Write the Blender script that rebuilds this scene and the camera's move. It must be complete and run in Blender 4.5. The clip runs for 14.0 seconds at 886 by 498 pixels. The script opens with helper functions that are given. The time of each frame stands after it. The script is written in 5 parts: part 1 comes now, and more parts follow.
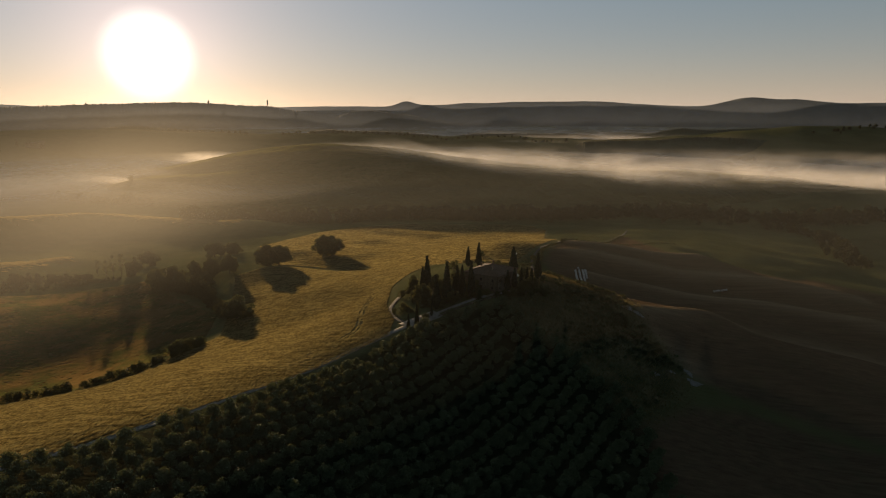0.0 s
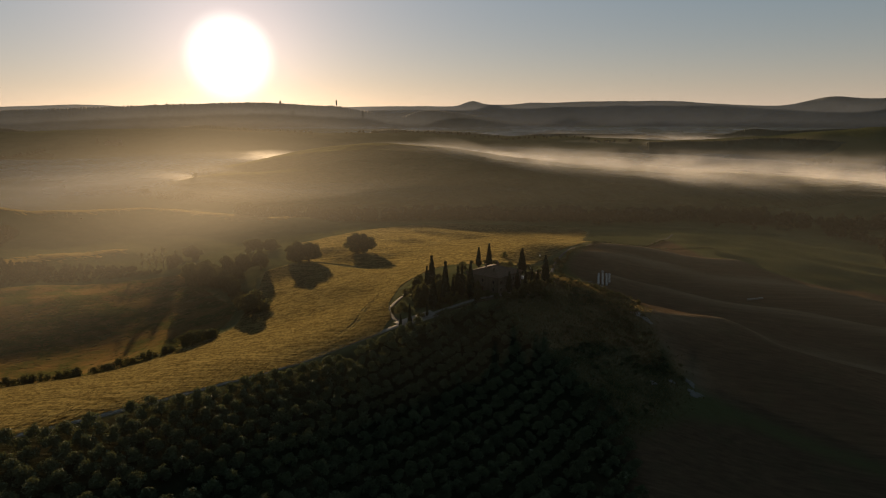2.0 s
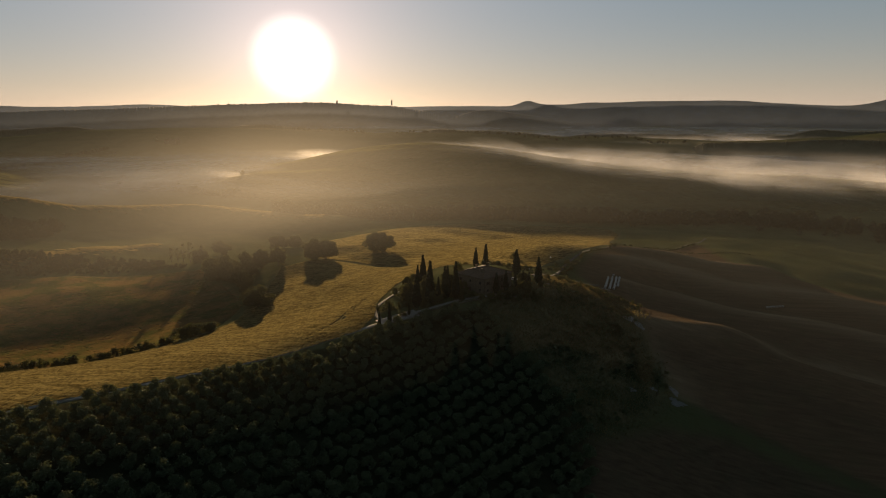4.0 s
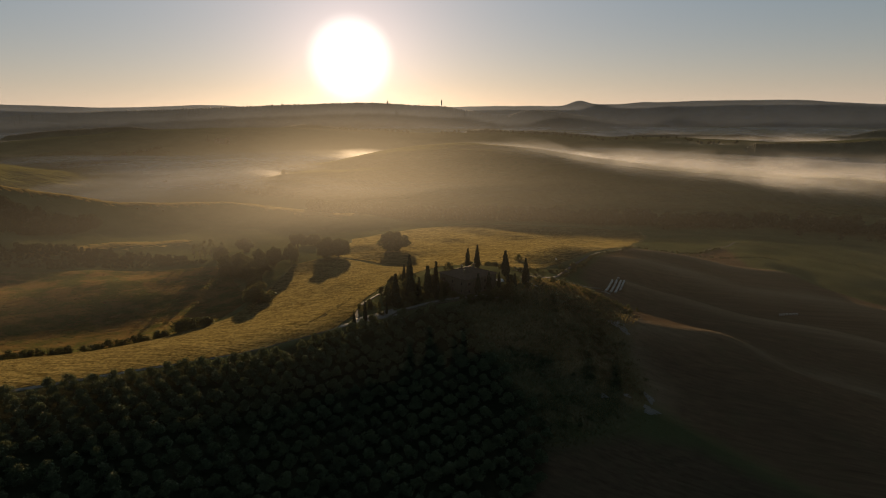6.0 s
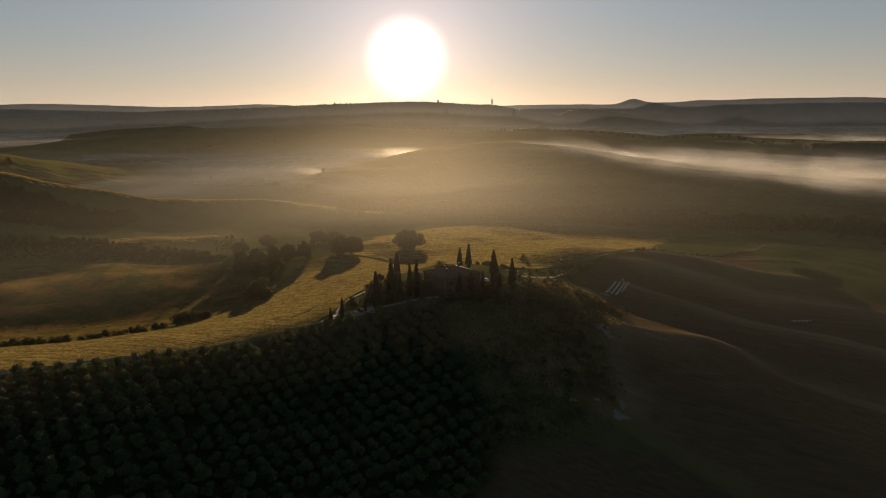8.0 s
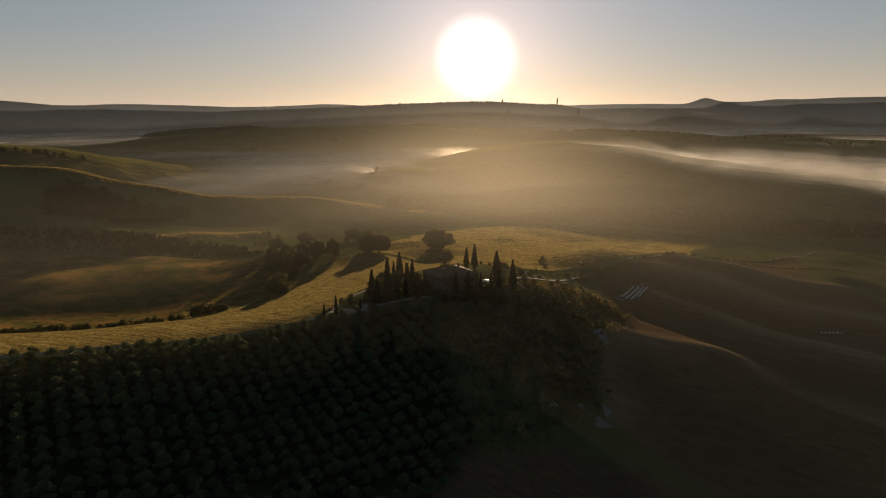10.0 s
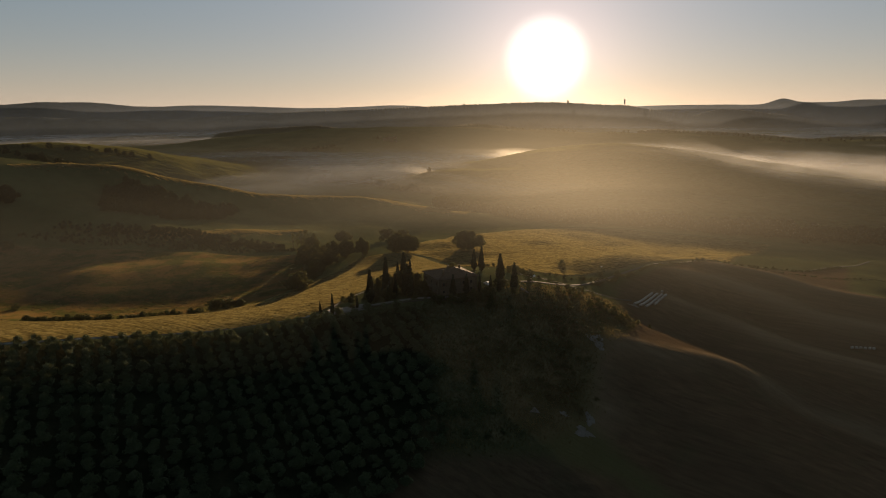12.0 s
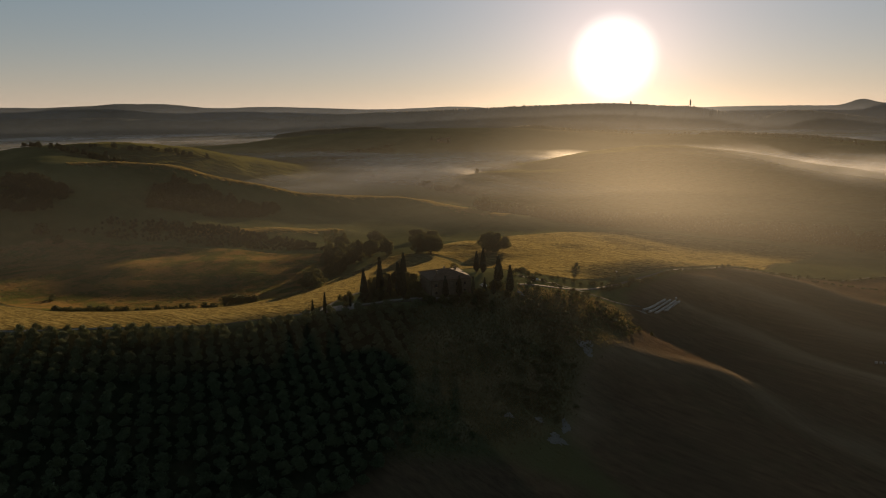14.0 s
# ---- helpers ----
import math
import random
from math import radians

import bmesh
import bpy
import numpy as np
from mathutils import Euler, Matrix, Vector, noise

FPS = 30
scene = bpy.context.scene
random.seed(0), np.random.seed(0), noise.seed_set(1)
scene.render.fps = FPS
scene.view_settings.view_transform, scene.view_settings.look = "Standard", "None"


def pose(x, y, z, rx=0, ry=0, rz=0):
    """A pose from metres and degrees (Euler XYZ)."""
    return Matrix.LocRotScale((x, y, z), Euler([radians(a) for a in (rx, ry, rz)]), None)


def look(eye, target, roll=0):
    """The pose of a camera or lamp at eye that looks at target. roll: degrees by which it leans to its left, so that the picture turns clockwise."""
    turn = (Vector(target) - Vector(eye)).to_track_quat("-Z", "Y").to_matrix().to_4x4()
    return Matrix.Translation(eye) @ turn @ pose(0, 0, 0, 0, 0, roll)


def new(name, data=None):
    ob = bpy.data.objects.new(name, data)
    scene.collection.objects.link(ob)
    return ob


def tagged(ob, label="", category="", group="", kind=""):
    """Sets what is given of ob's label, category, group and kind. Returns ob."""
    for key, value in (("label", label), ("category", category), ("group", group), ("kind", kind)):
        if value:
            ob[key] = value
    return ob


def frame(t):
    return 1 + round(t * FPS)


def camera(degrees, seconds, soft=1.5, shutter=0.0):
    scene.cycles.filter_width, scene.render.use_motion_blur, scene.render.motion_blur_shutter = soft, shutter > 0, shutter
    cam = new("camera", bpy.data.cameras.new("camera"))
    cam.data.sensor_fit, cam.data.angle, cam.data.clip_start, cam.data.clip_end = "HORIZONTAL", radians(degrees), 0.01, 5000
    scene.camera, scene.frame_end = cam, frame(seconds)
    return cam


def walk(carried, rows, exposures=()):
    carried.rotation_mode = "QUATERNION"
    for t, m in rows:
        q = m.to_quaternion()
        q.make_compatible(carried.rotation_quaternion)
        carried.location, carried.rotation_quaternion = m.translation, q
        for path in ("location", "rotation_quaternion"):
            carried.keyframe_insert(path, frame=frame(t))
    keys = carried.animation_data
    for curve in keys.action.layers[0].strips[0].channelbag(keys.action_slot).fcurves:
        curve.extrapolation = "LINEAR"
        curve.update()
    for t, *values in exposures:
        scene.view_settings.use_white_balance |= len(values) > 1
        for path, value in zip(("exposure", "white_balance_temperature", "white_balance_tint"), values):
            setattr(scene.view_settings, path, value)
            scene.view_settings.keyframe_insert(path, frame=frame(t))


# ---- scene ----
cam = camera(67.3, 14.0, soft=1.1)
METRES, EYE, TILT, LEAN, TURN = 200.0, 90.0, -12.2, 0.0, 0.0
ROWS = [
    (0.0, 0.0, 0.0, 0.0, 0.0, 0.0, -0.0),
    (0.5, 0.0348, 0.0002, 0.0005, 1.63, -0.03, -0.32),
    (1.0, 0.0698, 0.0019, 0.001, 3.23, -0.04, -0.66),
    (1.5, 0.1043, 0.0046, 0.0014, 4.57, -0.06, -0.94),
    (2.0, 0.139, 0.0078, 0.0021, 5.8, -0.08, -1.19),
    (2.5, 0.1742, 0.0119, 0.003, 7.05, -0.12, -1.42),
    (3.0, 0.2101, 0.0167, 0.0039, 8.29, -0.16, -1.69),
    (5.5, 0.3891, 0.0543, 0.0111, 14.06, -0.37, -2.88),
    (6.0, 0.4242, 0.0636, 0.0132, 15.17, -0.44, -3.05),
    (6.5, 0.4591, 0.0734, 0.0155, 16.25, -0.54, -3.25),
    (7.0, 0.494, 0.0846, 0.0175, 17.37, -0.61, -3.42),
    (7.5, 0.529, 0.096, 0.0198, 18.51, -0.72, -3.62),
    (8.0, 0.5642, 0.1082, 0.0219, 19.74, -0.82, -3.83),
    (10.5, 0.7258, 0.1792, 0.0362, 26.93, -1.39, -5.16),
    (11.0, 0.7565, 0.1958, 0.0396, 28.39, -1.5, -5.42),
    (11.5, 0.7864, 0.2127, 0.0433, 29.78, -1.61, -5.65),
    (12.0, 0.8163, 0.2304, 0.0469, 31.15, -1.73, -5.89),
    (12.5, 0.8457, 0.2493, 0.0506, 32.54, -1.85, -6.13),
    (13.0, 0.8748, 0.2688, 0.0544, 33.94, -1.98, -6.36),
    (13.5, 0.9034, 0.2893, 0.0582, 35.28, -2.1, -6.6),
    (14.0, 0.931, 0.3102, 0.0619, 36.5, -2.22, -6.77),
]
walk(cam, [(t, pose(0, 0, EYE, TILT, LEAN, TURN) @ pose(METRES * x, METRES * y, METRES * z, 90 + pitch, roll, yaw)) for t, x, y, z, yaw, pitch, roll in ROWS],
     exposures=((0.0, 0.5), (14.0, 0.5)))

# ---- world and sun ----
SUN_AZ, SUN_EL = radians(23.1), radians(3.7)      # azimuth to the left of +y
SUN_DIR = Vector((-math.sin(SUN_AZ) * math.cos(SUN_EL), math.cos(SUN_AZ) * math.cos(SUN_EL), math.sin(SUN_EL)))
scene.cycles.transparent_max_bounces = 48

sun = new("sun", bpy.data.lights.new("sun", "SUN"))
sun.data.energy, sun.data.angle, sun.data.color = 5.0, radians(1.0), (1.0, 0.68, 0.38)
sun.matrix_world = look(SUN_DIR * 100, (0, 0, 0))


class Nodes:
    """Short hands for a node tree."""

    def __init__(self, tree):
        self.tree = tree

    def add(self, kind, inputs=(), **props):
        n = self.tree.nodes.new(kind)
        for k, v in props.items():
            setattr(n, k, v)
        for k, v in dict(inputs).items():
            if isinstance(v, bpy.types.NodeSocket):
                self.tree.links.new(v, n.inputs[k])
            else:
                n.inputs[k].default_value = v
        return n

    def math(self, op, a, b=0.0, c=0.0):
        return self.add("ShaderNodeMath", {0: a, 1: b, 2: c}, operation=op).outputs[0]

    def ramp(self, x, a, b, lo=0.0, hi=1.0):
        return self.add("ShaderNodeMapRange", {0: x, 1: a, 2: b, 3: lo, 4: hi}, interpolation_type="SMOOTHSTEP").outputs[0]

    def mix(self, f, a, b, how="MIX"):
        n = self.add("ShaderNodeMix", data_type="RGBA", blend_type=how)
        for k, v in ((0, f), (6, a), (7, b)):
            if isinstance(v, bpy.types.NodeSocket):
                self.tree.links.new(v, n.inputs[k])
            else:
                n.inputs[k].default_value = v if k == 0 else (*v, 1.0)
        return n.outputs[2]

    def noise(self, vec, scale, detail=4.0, rough=0.55, distort=0.0):
        return self.add("ShaderNodeTexNoise", {"Vector": vec, "Scale": scale, "Detail": detail, "Roughness": rough, "Distortion": distort}).outputs[0]


world = bpy.data.worlds.new("sky")
scene.world = world
world.use_nodes = True
world.node_tree.nodes.clear()
W = Nodes(world.node_tree)
sky = W.add("ShaderNodeTexSky", sky_type="NISHITA", sun_disc=False, sun_elevation=SUN_EL, sun_rotation=-SUN_AZ,
            altitude=300.0, air_density=1.0, dust_density=0.25, ozone_density=1.0)
way = W.add("ShaderNodeTexCoord").outputs["Generated"]
near_sun = W.add("ShaderNodeVectorMath", {0: way, 1: SUN_DIR}, operation="DOT_PRODUCT").outputs["Value"]
degrees_off = W.math("MULTIPLY", W.math("ARCCOSINE", W.math("MINIMUM", near_sun, 0.999999)), 57.29578)
disc = W.ramp(degrees_off, 4.0, 0.3)
inner = W.math("EXPONENT", W.math("MULTIPLY", degrees_off, -0.24))
outer = W.math("EXPONENT", W.math("MULTIPLY", degrees_off, -0.055))
up = W.add("ShaderNodeSeparateXYZ", {0: way}).outputs[2]
dusty = W.math("EXPONENT", W.math("MULTIPLY", W.math("ABSOLUTE", up), -14.0))
col = W.add("ShaderNodeVectorMath", {0: sky.outputs[0], 1: (0.0085, 0.0120, 0.0240)}, operation="MULTIPLY").outputs[0]


def plus(base, colour, amount):
    tint = W.add("ShaderNodeVectorMath", {0: colour, 3: amount}, operation="SCALE").outputs[0]
    return W.add("ShaderNodeVectorMath", {0: base, 1: tint}, operation="ADD").outputs[0]


col = plus(col, (1.1, 1.02, 0.9), disc)
col = plus(col, (0.50, 0.330, 0.290), inner)
col = plus(col, (0.235, 0.172, 0.152), outer)
col = plus(col, (0.236, 0.120, 0.058), dusty)
dawn = W.math("MULTIPLY", W.ramp(near_sun, -0.7, 0.75, 0.50, 1.0), W.ramp(up, 0.2, 0.95, 1.0, 0.45))
col = plus(col, (0.092, 0.134, 0.142), dawn)    # thin high haze, brighter on the side of the dawn
back = W.add("ShaderNodeBackground", {"Color": col, "Strength": 1.0})
W.add("ShaderNodeOutputWorld", {"Surface": back.outputs[0]})


# ---- materials ----
def material(name):
    m = bpy.data.materials.new(name)
    m.use_nodes = True
    m.node_tree.nodes.clear()
    return m, Nodes(m.node_tree)


def finish(n, colour, rough=0.9, bump=None, strength=0.3, distance=0.1, translucent=0.0, glow_tint=(1.0, 1.0, 1.0), specular=0.2):
    """A rough surface, with some light passing through where it is leaf or straw."""
    inputs = {"Base Color": colour if isinstance(colour, bpy.types.NodeSocket) else (*colour, 1), "Roughness": rough, "Specular IOR Level": specular}
    if bump is not None:
        inputs["Normal"] = n.add("ShaderNodeBump", {"Height": bump, "Strength": strength, "Distance": distance}).outputs[0]
    out = n.add("ShaderNodeBsdfPrincipled", inputs).outputs[0]
    if translucent:
        through_col = n.mix(1.0, colour if isinstance(colour, bpy.types.NodeSocket) else colour, glow_tint, "MULTIPLY")
        t = n.add("ShaderNodeBsdfTranslucent", {"Color": through_col}).outputs[0]
        out = n.add("ShaderNodeMixShader", {0: translucent, 1: out, 2: t}).outputs[0]
    n.add("ShaderNodeOutputMaterial", {"Surface": out})


def leaf_material(name, dark, light, translucent=0.35, scale=0.6, vary=0.6, rows=False, patchy=False):
    m, n = material(name)
    rand = n.add("ShaderNodeObjectInfo").outputs["Random"]
    isle = n.add("ShaderNodeNewGeometry").outputs["Random Per Island"]
    pos = n.add("ShaderNodeTexCoord").outputs["Object"]
    if rows:    # colour runs along the drilled rows
        pos = n.add("ShaderNodeMapping", {"Vector": pos, "Rotation": (0, 0, radians(-56.3)), "Scale": (0.07, 1.0, 1.0)}).outputs[0]
    f = n.math("ADD", n.math("MULTIPLY", isle, vary), n.math("MULTIPLY", n.noise(pos, scale), 1.1 - vary))
    if patchy:    # clear-cut patches of two growths
        f = n.math("ADD", n.math("MULTIPLY", n.ramp(n.noise(pos, scale, 5, 0.65), 0.40, 0.60), 0.75), n.math("MULTIPLY", isle, 0.25))
    if rows:
        f = n.ramp(f, 0.32, 0.78)
    c = n.mix(f, dark, light)
    c = n.mix(n.math("MULTIPLY", rand, 0.35), c, tuple(0.6 * v for v in dark))
    finish(n, c, 0.75, translucent=translucent, glow_tint=(1.0, 0.94, 0.66))
    return m


def plain(name, a, b, scale, rough=0.85, bump=0.3, distance=0.02, per_object=0.2, metallic=0.0):
    """Two shades mottled at two scales."""
    m, n = material(name)
    pos = n.add("ShaderNodeTexCoord").outputs["Object"]
    rand = n.add("ShaderNodeObjectInfo").outputs["Random"]
    big, fine = n.noise(pos, scale, 3), n.noise(pos, scale * 9, 5)
    f = n.math("ADD", n.math("MULTIPLY", big, 0.65), n.math("MULTIPLY", fine, 0.45))
    c = n.mix(n.ramp(f, 0.3, 0.75), a, b)
    c = n.mix(n.math("MULTIPLY", rand, per_object), c, tuple(0.5 * v for v in a))
    finish(n, c, rough, fine, bump, distance)
    return m


MAT = {
    "olive": leaf_material("olive_leaves", (0.052, 0.066, 0.032), (0.145, 0.165, 0.085), 0.24),
    "cypress": leaf_material("cypress_leaves", (0.010, 0.018, 0.008), (0.030, 0.042, 0.018), 0.12),
    "oak": leaf_material("oak_leaves", (0.042, 0.050, 0.022), (0.115, 0.118, 0.048), 0.38),
    "scrub": leaf_material("scrub_leaves", (0.070, 0.078, 0.030), (0.190, 0.180, 0.074), 0.40),
    "wood_far": leaf_material("woodland_leaves", (0.018, 0.024, 0.010), (0.050, 0.056, 0.022), 0.25, 0.1),
    "broom": leaf_material("broom_flowers", (0.080, 0.080, 0.016), (0.48, 0.38, 0.035), 0.38, 0.9),
    "straw": leaf_material("crop_stalks", (0.068, 0.057, 0.027), (0.262, 0.226, 0.122), 0.44, 0.8, 0.25, True),
    "meadow": leaf_material("meadow_grass", (0.050, 0.058, 0.026), (0.105, 0.106, 0.050), 0.36, 0.02, 0.3),
    "dry": leaf_material("dry_grass_stalks", (0.075, 0.092, 0.038), (0.205, 0.138, 0.072), 0.38, 0.05, 0.25, patchy=True),
    "pale_grass": leaf_material("pale_grass_stalks", (0.075, 0.072, 0.034), (0.230, 0.180, 0.095), 0.42, 0.15, 0.3),
    "bark": plain("bark", (0.05, 0.038, 0.028), (0.11, 0.09, 0.07), 2.0, 0.95, 0.8, 0.05),
    "gravel": plain("gravel", (0.13, 0.118, 0.10), (0.23, 0.21, 0.18), 0.7, 0.95, 0.4, 0.03),
    "earth": plain("earth_track", (0.050, 0.045, 0.036), (0.092, 0.082, 0.066), 0.7, 0.95, 0.4, 0.03),
    "stone": plain("stone_wall", (0.085, 0.070, 0.048), (0.155, 0.128, 0.090), 1.1, 0.95, 0.7, 0.04),
    "roof": plain("roof_tile", (0.068, 0.046, 0.032), (0.122, 0.082, 0.056), 0.9, 0.9, 0.5, 0.03),
    "shutter": plain("shutter_wood", (0.06, 0.035, 0.02), (0.10, 0.06, 0.035), 3.0, 0.7),
    "film_white": plain("bale_wrap", (0.26, 0.25, 0.23), (0.42, 0.40, 0.37), 1.5, 0.75, 0.3, 0.03, 0.1),
    "clay": plain("bare_clay", (0.105, 0.100, 0.090), (0.18, 0.170, 0.155), 0.5, 0.95, 0.5, 0.05),
    "white_paint": plain("white_paint", (0.72, 0.72, 0.70), (0.80, 0.80, 0.78), 2.0, 0.25, 0.05, 0.01, 0.0),
    "rubber": plain("rubber", (0.02, 0.02, 0.02), (0.03, 0.03, 0.03), 3.0, 0.8),
    "far_field": plain("far_fields", (0.034, 0.042, 0.020), (0.085, 0.082, 0.044), 0.008, 1.0, 0.0, 1.0, 0.0),
    "ridge": plain("wooded_ridge", (0.030, 0.036, 0.022), (0.070, 0.068, 0.045), 0.006, 1.0, 0.0, 1.0, 0.0),
}
m, n = material("window_glass")
n.add("ShaderNodeOutputMaterial", {"Surface": n.add("ShaderNodeBsdfPrincipled", {"Base Color": (0.02, 0.025, 0.03, 1), "Roughness": 0.08, "Specular IOR Level": 0.6}).outputs[0]})
MAT["glass"] = m

# the ground: grass, with crop, plough and rough pasture where the fields lie
m, n = material("ground")
pos = n.add("ShaderNodeTexCoord").outputs["Object"]
zone = n.add("ShaderNodeSeparateColor", {0: n.add("ShaderNodeAttribute", attribute_name="zone").outputs["Color"]})
lines = n.add("ShaderNodeMapping", {"Vector": pos, "Rotation": (0, 0, radians(-57)), "Scale": (0.06, 1.0, 1.0)}).outputs[0]
streak = n.noise(lines, 0.55, 4, 0.6)
furrow = n.noise(n.add("ShaderNodeMapping", {"Vector": pos, "Rotation": (0, 0, radians(-62)), "Scale": (0.025, 1.0, 1.0)}).outputs[0], 0.7, 3, 0.6, 0.25)
big, mid, fine = n.noise(pos, 0.012, 4), n.noise(pos, 0.09, 5, 0.6), n.noise(pos, 1.3, 6, 0.7)
grass = n.mix(n.ramp(big, 0.35, 0.65), (0.062, 0.072, 0.031), (0.112, 0.112, 0.050))
grass = n.mix(n.ramp(mid, 0.45, 0.75), grass, (0.095, 0.090, 0.040))
grass = n.mix(n.math("MULTIPLY", fine, 0.5), grass, (0.030, 0.034, 0.014))
crop = n.mix(streak, (0.12, 0.098, 0.048), (0.22, 0.182, 0.092))
crop = n.mix(n.ramp(mid, 0.50, 0.80, 0.0, 0.6), crop, (0.17, 0.14, 0.045))
plough = n.mix(furrow, (0.036, 0.025, 0.016), (0.145, 0.100, 0.060))
plough = n.mix(n.ramp(mid, 0.45, 0.8, 0.0, 0.5), plough, (0.070, 0.066, 0.034))
rough_p = n.mix(n.ramp(mid, 0.38, 0.62), (0.085, 0.100, 0.042), (0.215, 0.125, 0.066))
rough_p = n.mix(n.ramp(fine, 0.5, 0.8), rough_p, (0.07, 0.06, 0.025))
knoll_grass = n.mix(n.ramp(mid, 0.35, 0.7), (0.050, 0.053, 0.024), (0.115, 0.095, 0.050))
# grove floor darker than the grass: shade between the crowns put into its colour
shaded_grove_floor = n.mix(n.ramp(mid, 0.4, 0.7), (0.026, 0.028, 0.014), (0.050, 0.046, 0.024))
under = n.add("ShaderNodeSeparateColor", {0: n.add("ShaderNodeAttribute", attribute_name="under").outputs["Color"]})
grass = n.mix(under.outputs[0], grass, shaded_grove_floor)
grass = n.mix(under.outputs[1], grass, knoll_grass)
c = n.mix(zone.outputs[0], grass, crop)
worn_soil = n.math("MULTIPLY", under.outputs[2], n.ramp(n.noise(lines, 0.11, 4, 0.65), 0.25, 0.75, 0.25, 0.9))
plough = n.mix(worn_soil, plough, (0.185, 0.142, 0.090))
c = n.mix(zone.outputs[1], c, plough)
c = n.mix(zone.outputs[2], c, rough_p)
relief = n.math("ADD", n.math("MULTIPLY", fine, 0.35), n.math("ADD", n.math("MULTIPLY", mid, 0.5), n.math("MULTIPLY", n.math("ADD", streak, furrow), 0.45)))
finish(n, c, 1.0, relief, 0.9, 0.9, specular=0.0)
MAT["ground"] = m


def mist_material(name, amount, patch, lo, hi, colour, ahead=None):
    """Thin mist: most light goes straight on, the rest is scattered by the drops."""
    m, n = material(name)
    pos = n.add("ShaderNodeTexCoord").outputs["Object"]
    thick = n.add("ShaderNodeAttribute", attribute_name="thickness").outputs["Fac"]
    wisps = n.add("ShaderNodeMapping", {"Vector": pos, "Scale": (1.0, 0.6, 2.5)}).outputs[0]
    cover = n.ramp(n.noise(wisps, patch, 5, 0.55, 0.4), lo, hi)
    a = n.math("MULTIPLY", n.math("MULTIPLY", thick, cover), amount)
    if ahead is None:    # lying banks: the drops take the sun whatever the tilt of the bank
        to_sun = n.add("ShaderNodeCombineXYZ", {0: SUN_DIR.x, 1: SUN_DIR.y, 2: 0.35}).outputs[0]
        drops = n.add("ShaderNodeBsdfDiffuse", {"Color": (*colour, 1), "Normal": to_sun}).outputs[0]
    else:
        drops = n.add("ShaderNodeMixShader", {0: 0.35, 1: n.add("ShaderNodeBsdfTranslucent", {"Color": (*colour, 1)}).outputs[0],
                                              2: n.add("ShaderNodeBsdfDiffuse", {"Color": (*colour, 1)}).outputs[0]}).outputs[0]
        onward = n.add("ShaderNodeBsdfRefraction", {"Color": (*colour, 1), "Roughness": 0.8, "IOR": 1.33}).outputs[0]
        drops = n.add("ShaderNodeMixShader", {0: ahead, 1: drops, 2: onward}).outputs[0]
    clear = n.add("ShaderNodeBsdfTransparent").outputs[0]
    n.add("ShaderNodeOutputMaterial", {"Surface": n.add("ShaderNodeMixShader", {0: a, 1: clear, 2: drops}).outputs[0]})
    return m


# ---- the lie of the land ----
HILLS, SPURS = [], []


def hill(x, y, rise, spread):
    HILLS.append((x, y, rise, spread))


def spur(places, rise, width):
    """A long low ridge through some places, dying away at its ends."""
    SPURS.append((places, rise, width))


hill(-38, 126, 9.1, 62)
hill(-8, 141, -22.7, 58)
hill(26, 157, 17.2, 55)
hill(42, 183, -21.4, 51)
hill(47, 215, 45.5, 46)
hill(25, 210, -16.1, 44)
hill(-41, 166, 32.9, 55)
hill(98, 241, -17.9, 54)
hill(-127, 198, 2.4, 65)
hill(-114, 271, 23.4, 61)
hill(-107, 323, -14.4, 63)
hill(-248, 362, 10.3, 92)
hill(-173, 289, 1.3, 73)
hill(-295, 271, -47.7, 97)
hill(-332, 515, 9.6, 122)
hill(-345, 440, 10.2, 116)
hill(-90, 483, 7.2, 86)
hill(-116, 439, 19.1, 81)
hill(58, 421, 78.7, 71)
hill(144, 610, 16.6, 112)
hill(178, 400, 30.5, 81)
hill(210, 340, -31.1, 79)
hill(81, 390, -79.3, 67)
hill(89, 302, -8.9, 55)
hill(118, 297, 46.6, 59)
hill(52, 372, 32.7, 62)
hill(-13, 238, 9.7, 41)
hill(-31, 245, 7.2, 44)
hill(15, 290, 20.6, 44)
hill(0, 275, -5.7, 41)
hill(33, 304, 14.9, 48)
hill(-415, 763, 36.6, 168)
hill(-275, 748, 9.7, 150)
hill(-67, 683, 14.5, 123)
hill(50, 640, -4.0, 114)
hill(-60, 340, 30.8, 59)
hill(-40, 300, -5.9, 50)
hill(-60, 560, 7.8, 99)
hill(20, 520, -5.3, 89)
hill(-20, 420, -22.7, 70)
hill(-535, 923, -17.5, 207)
hill(-300, 900, -46.9, 179)
hill(-100, 860, -5.5, 159)
hill(150, 830, -21.0, 154)
hill(400, 800, -67.4, 169)
hill(300, 700, 32.1, 142)
hill(280, 560, -8.3, 117)
hill(330, 450, 7.0, 111)
hill(250, 300, 23.5, 85)
hill(330, 250, -6.9, 99)
hill(180, 200, 2.2, 71)
hill(130, 150, 7.2, 67)
hill(60, 120, 18.9, 64)
hill(100, 60, -17.2, 78)
hill(0, 50, 12.1, 76)
hill(0, -60, 34.7, 97)
hill(-100, 50, 26.1, 81)
hill(-100, 120, -5.2, 70)
hill(-180, 150, 27.6, 79)
hill(-300, 120, -8.2, 103)
hill(-300, 0, 47.2, 115)
hill(200, 0, 7.7, 98)
hill(350, 100, -2.0, 110)
hill(-570, 1215, -7.5, 241)
hill(-962, 1590, -9.9, 304)
hill(-314, 1364, 84.4, 245)
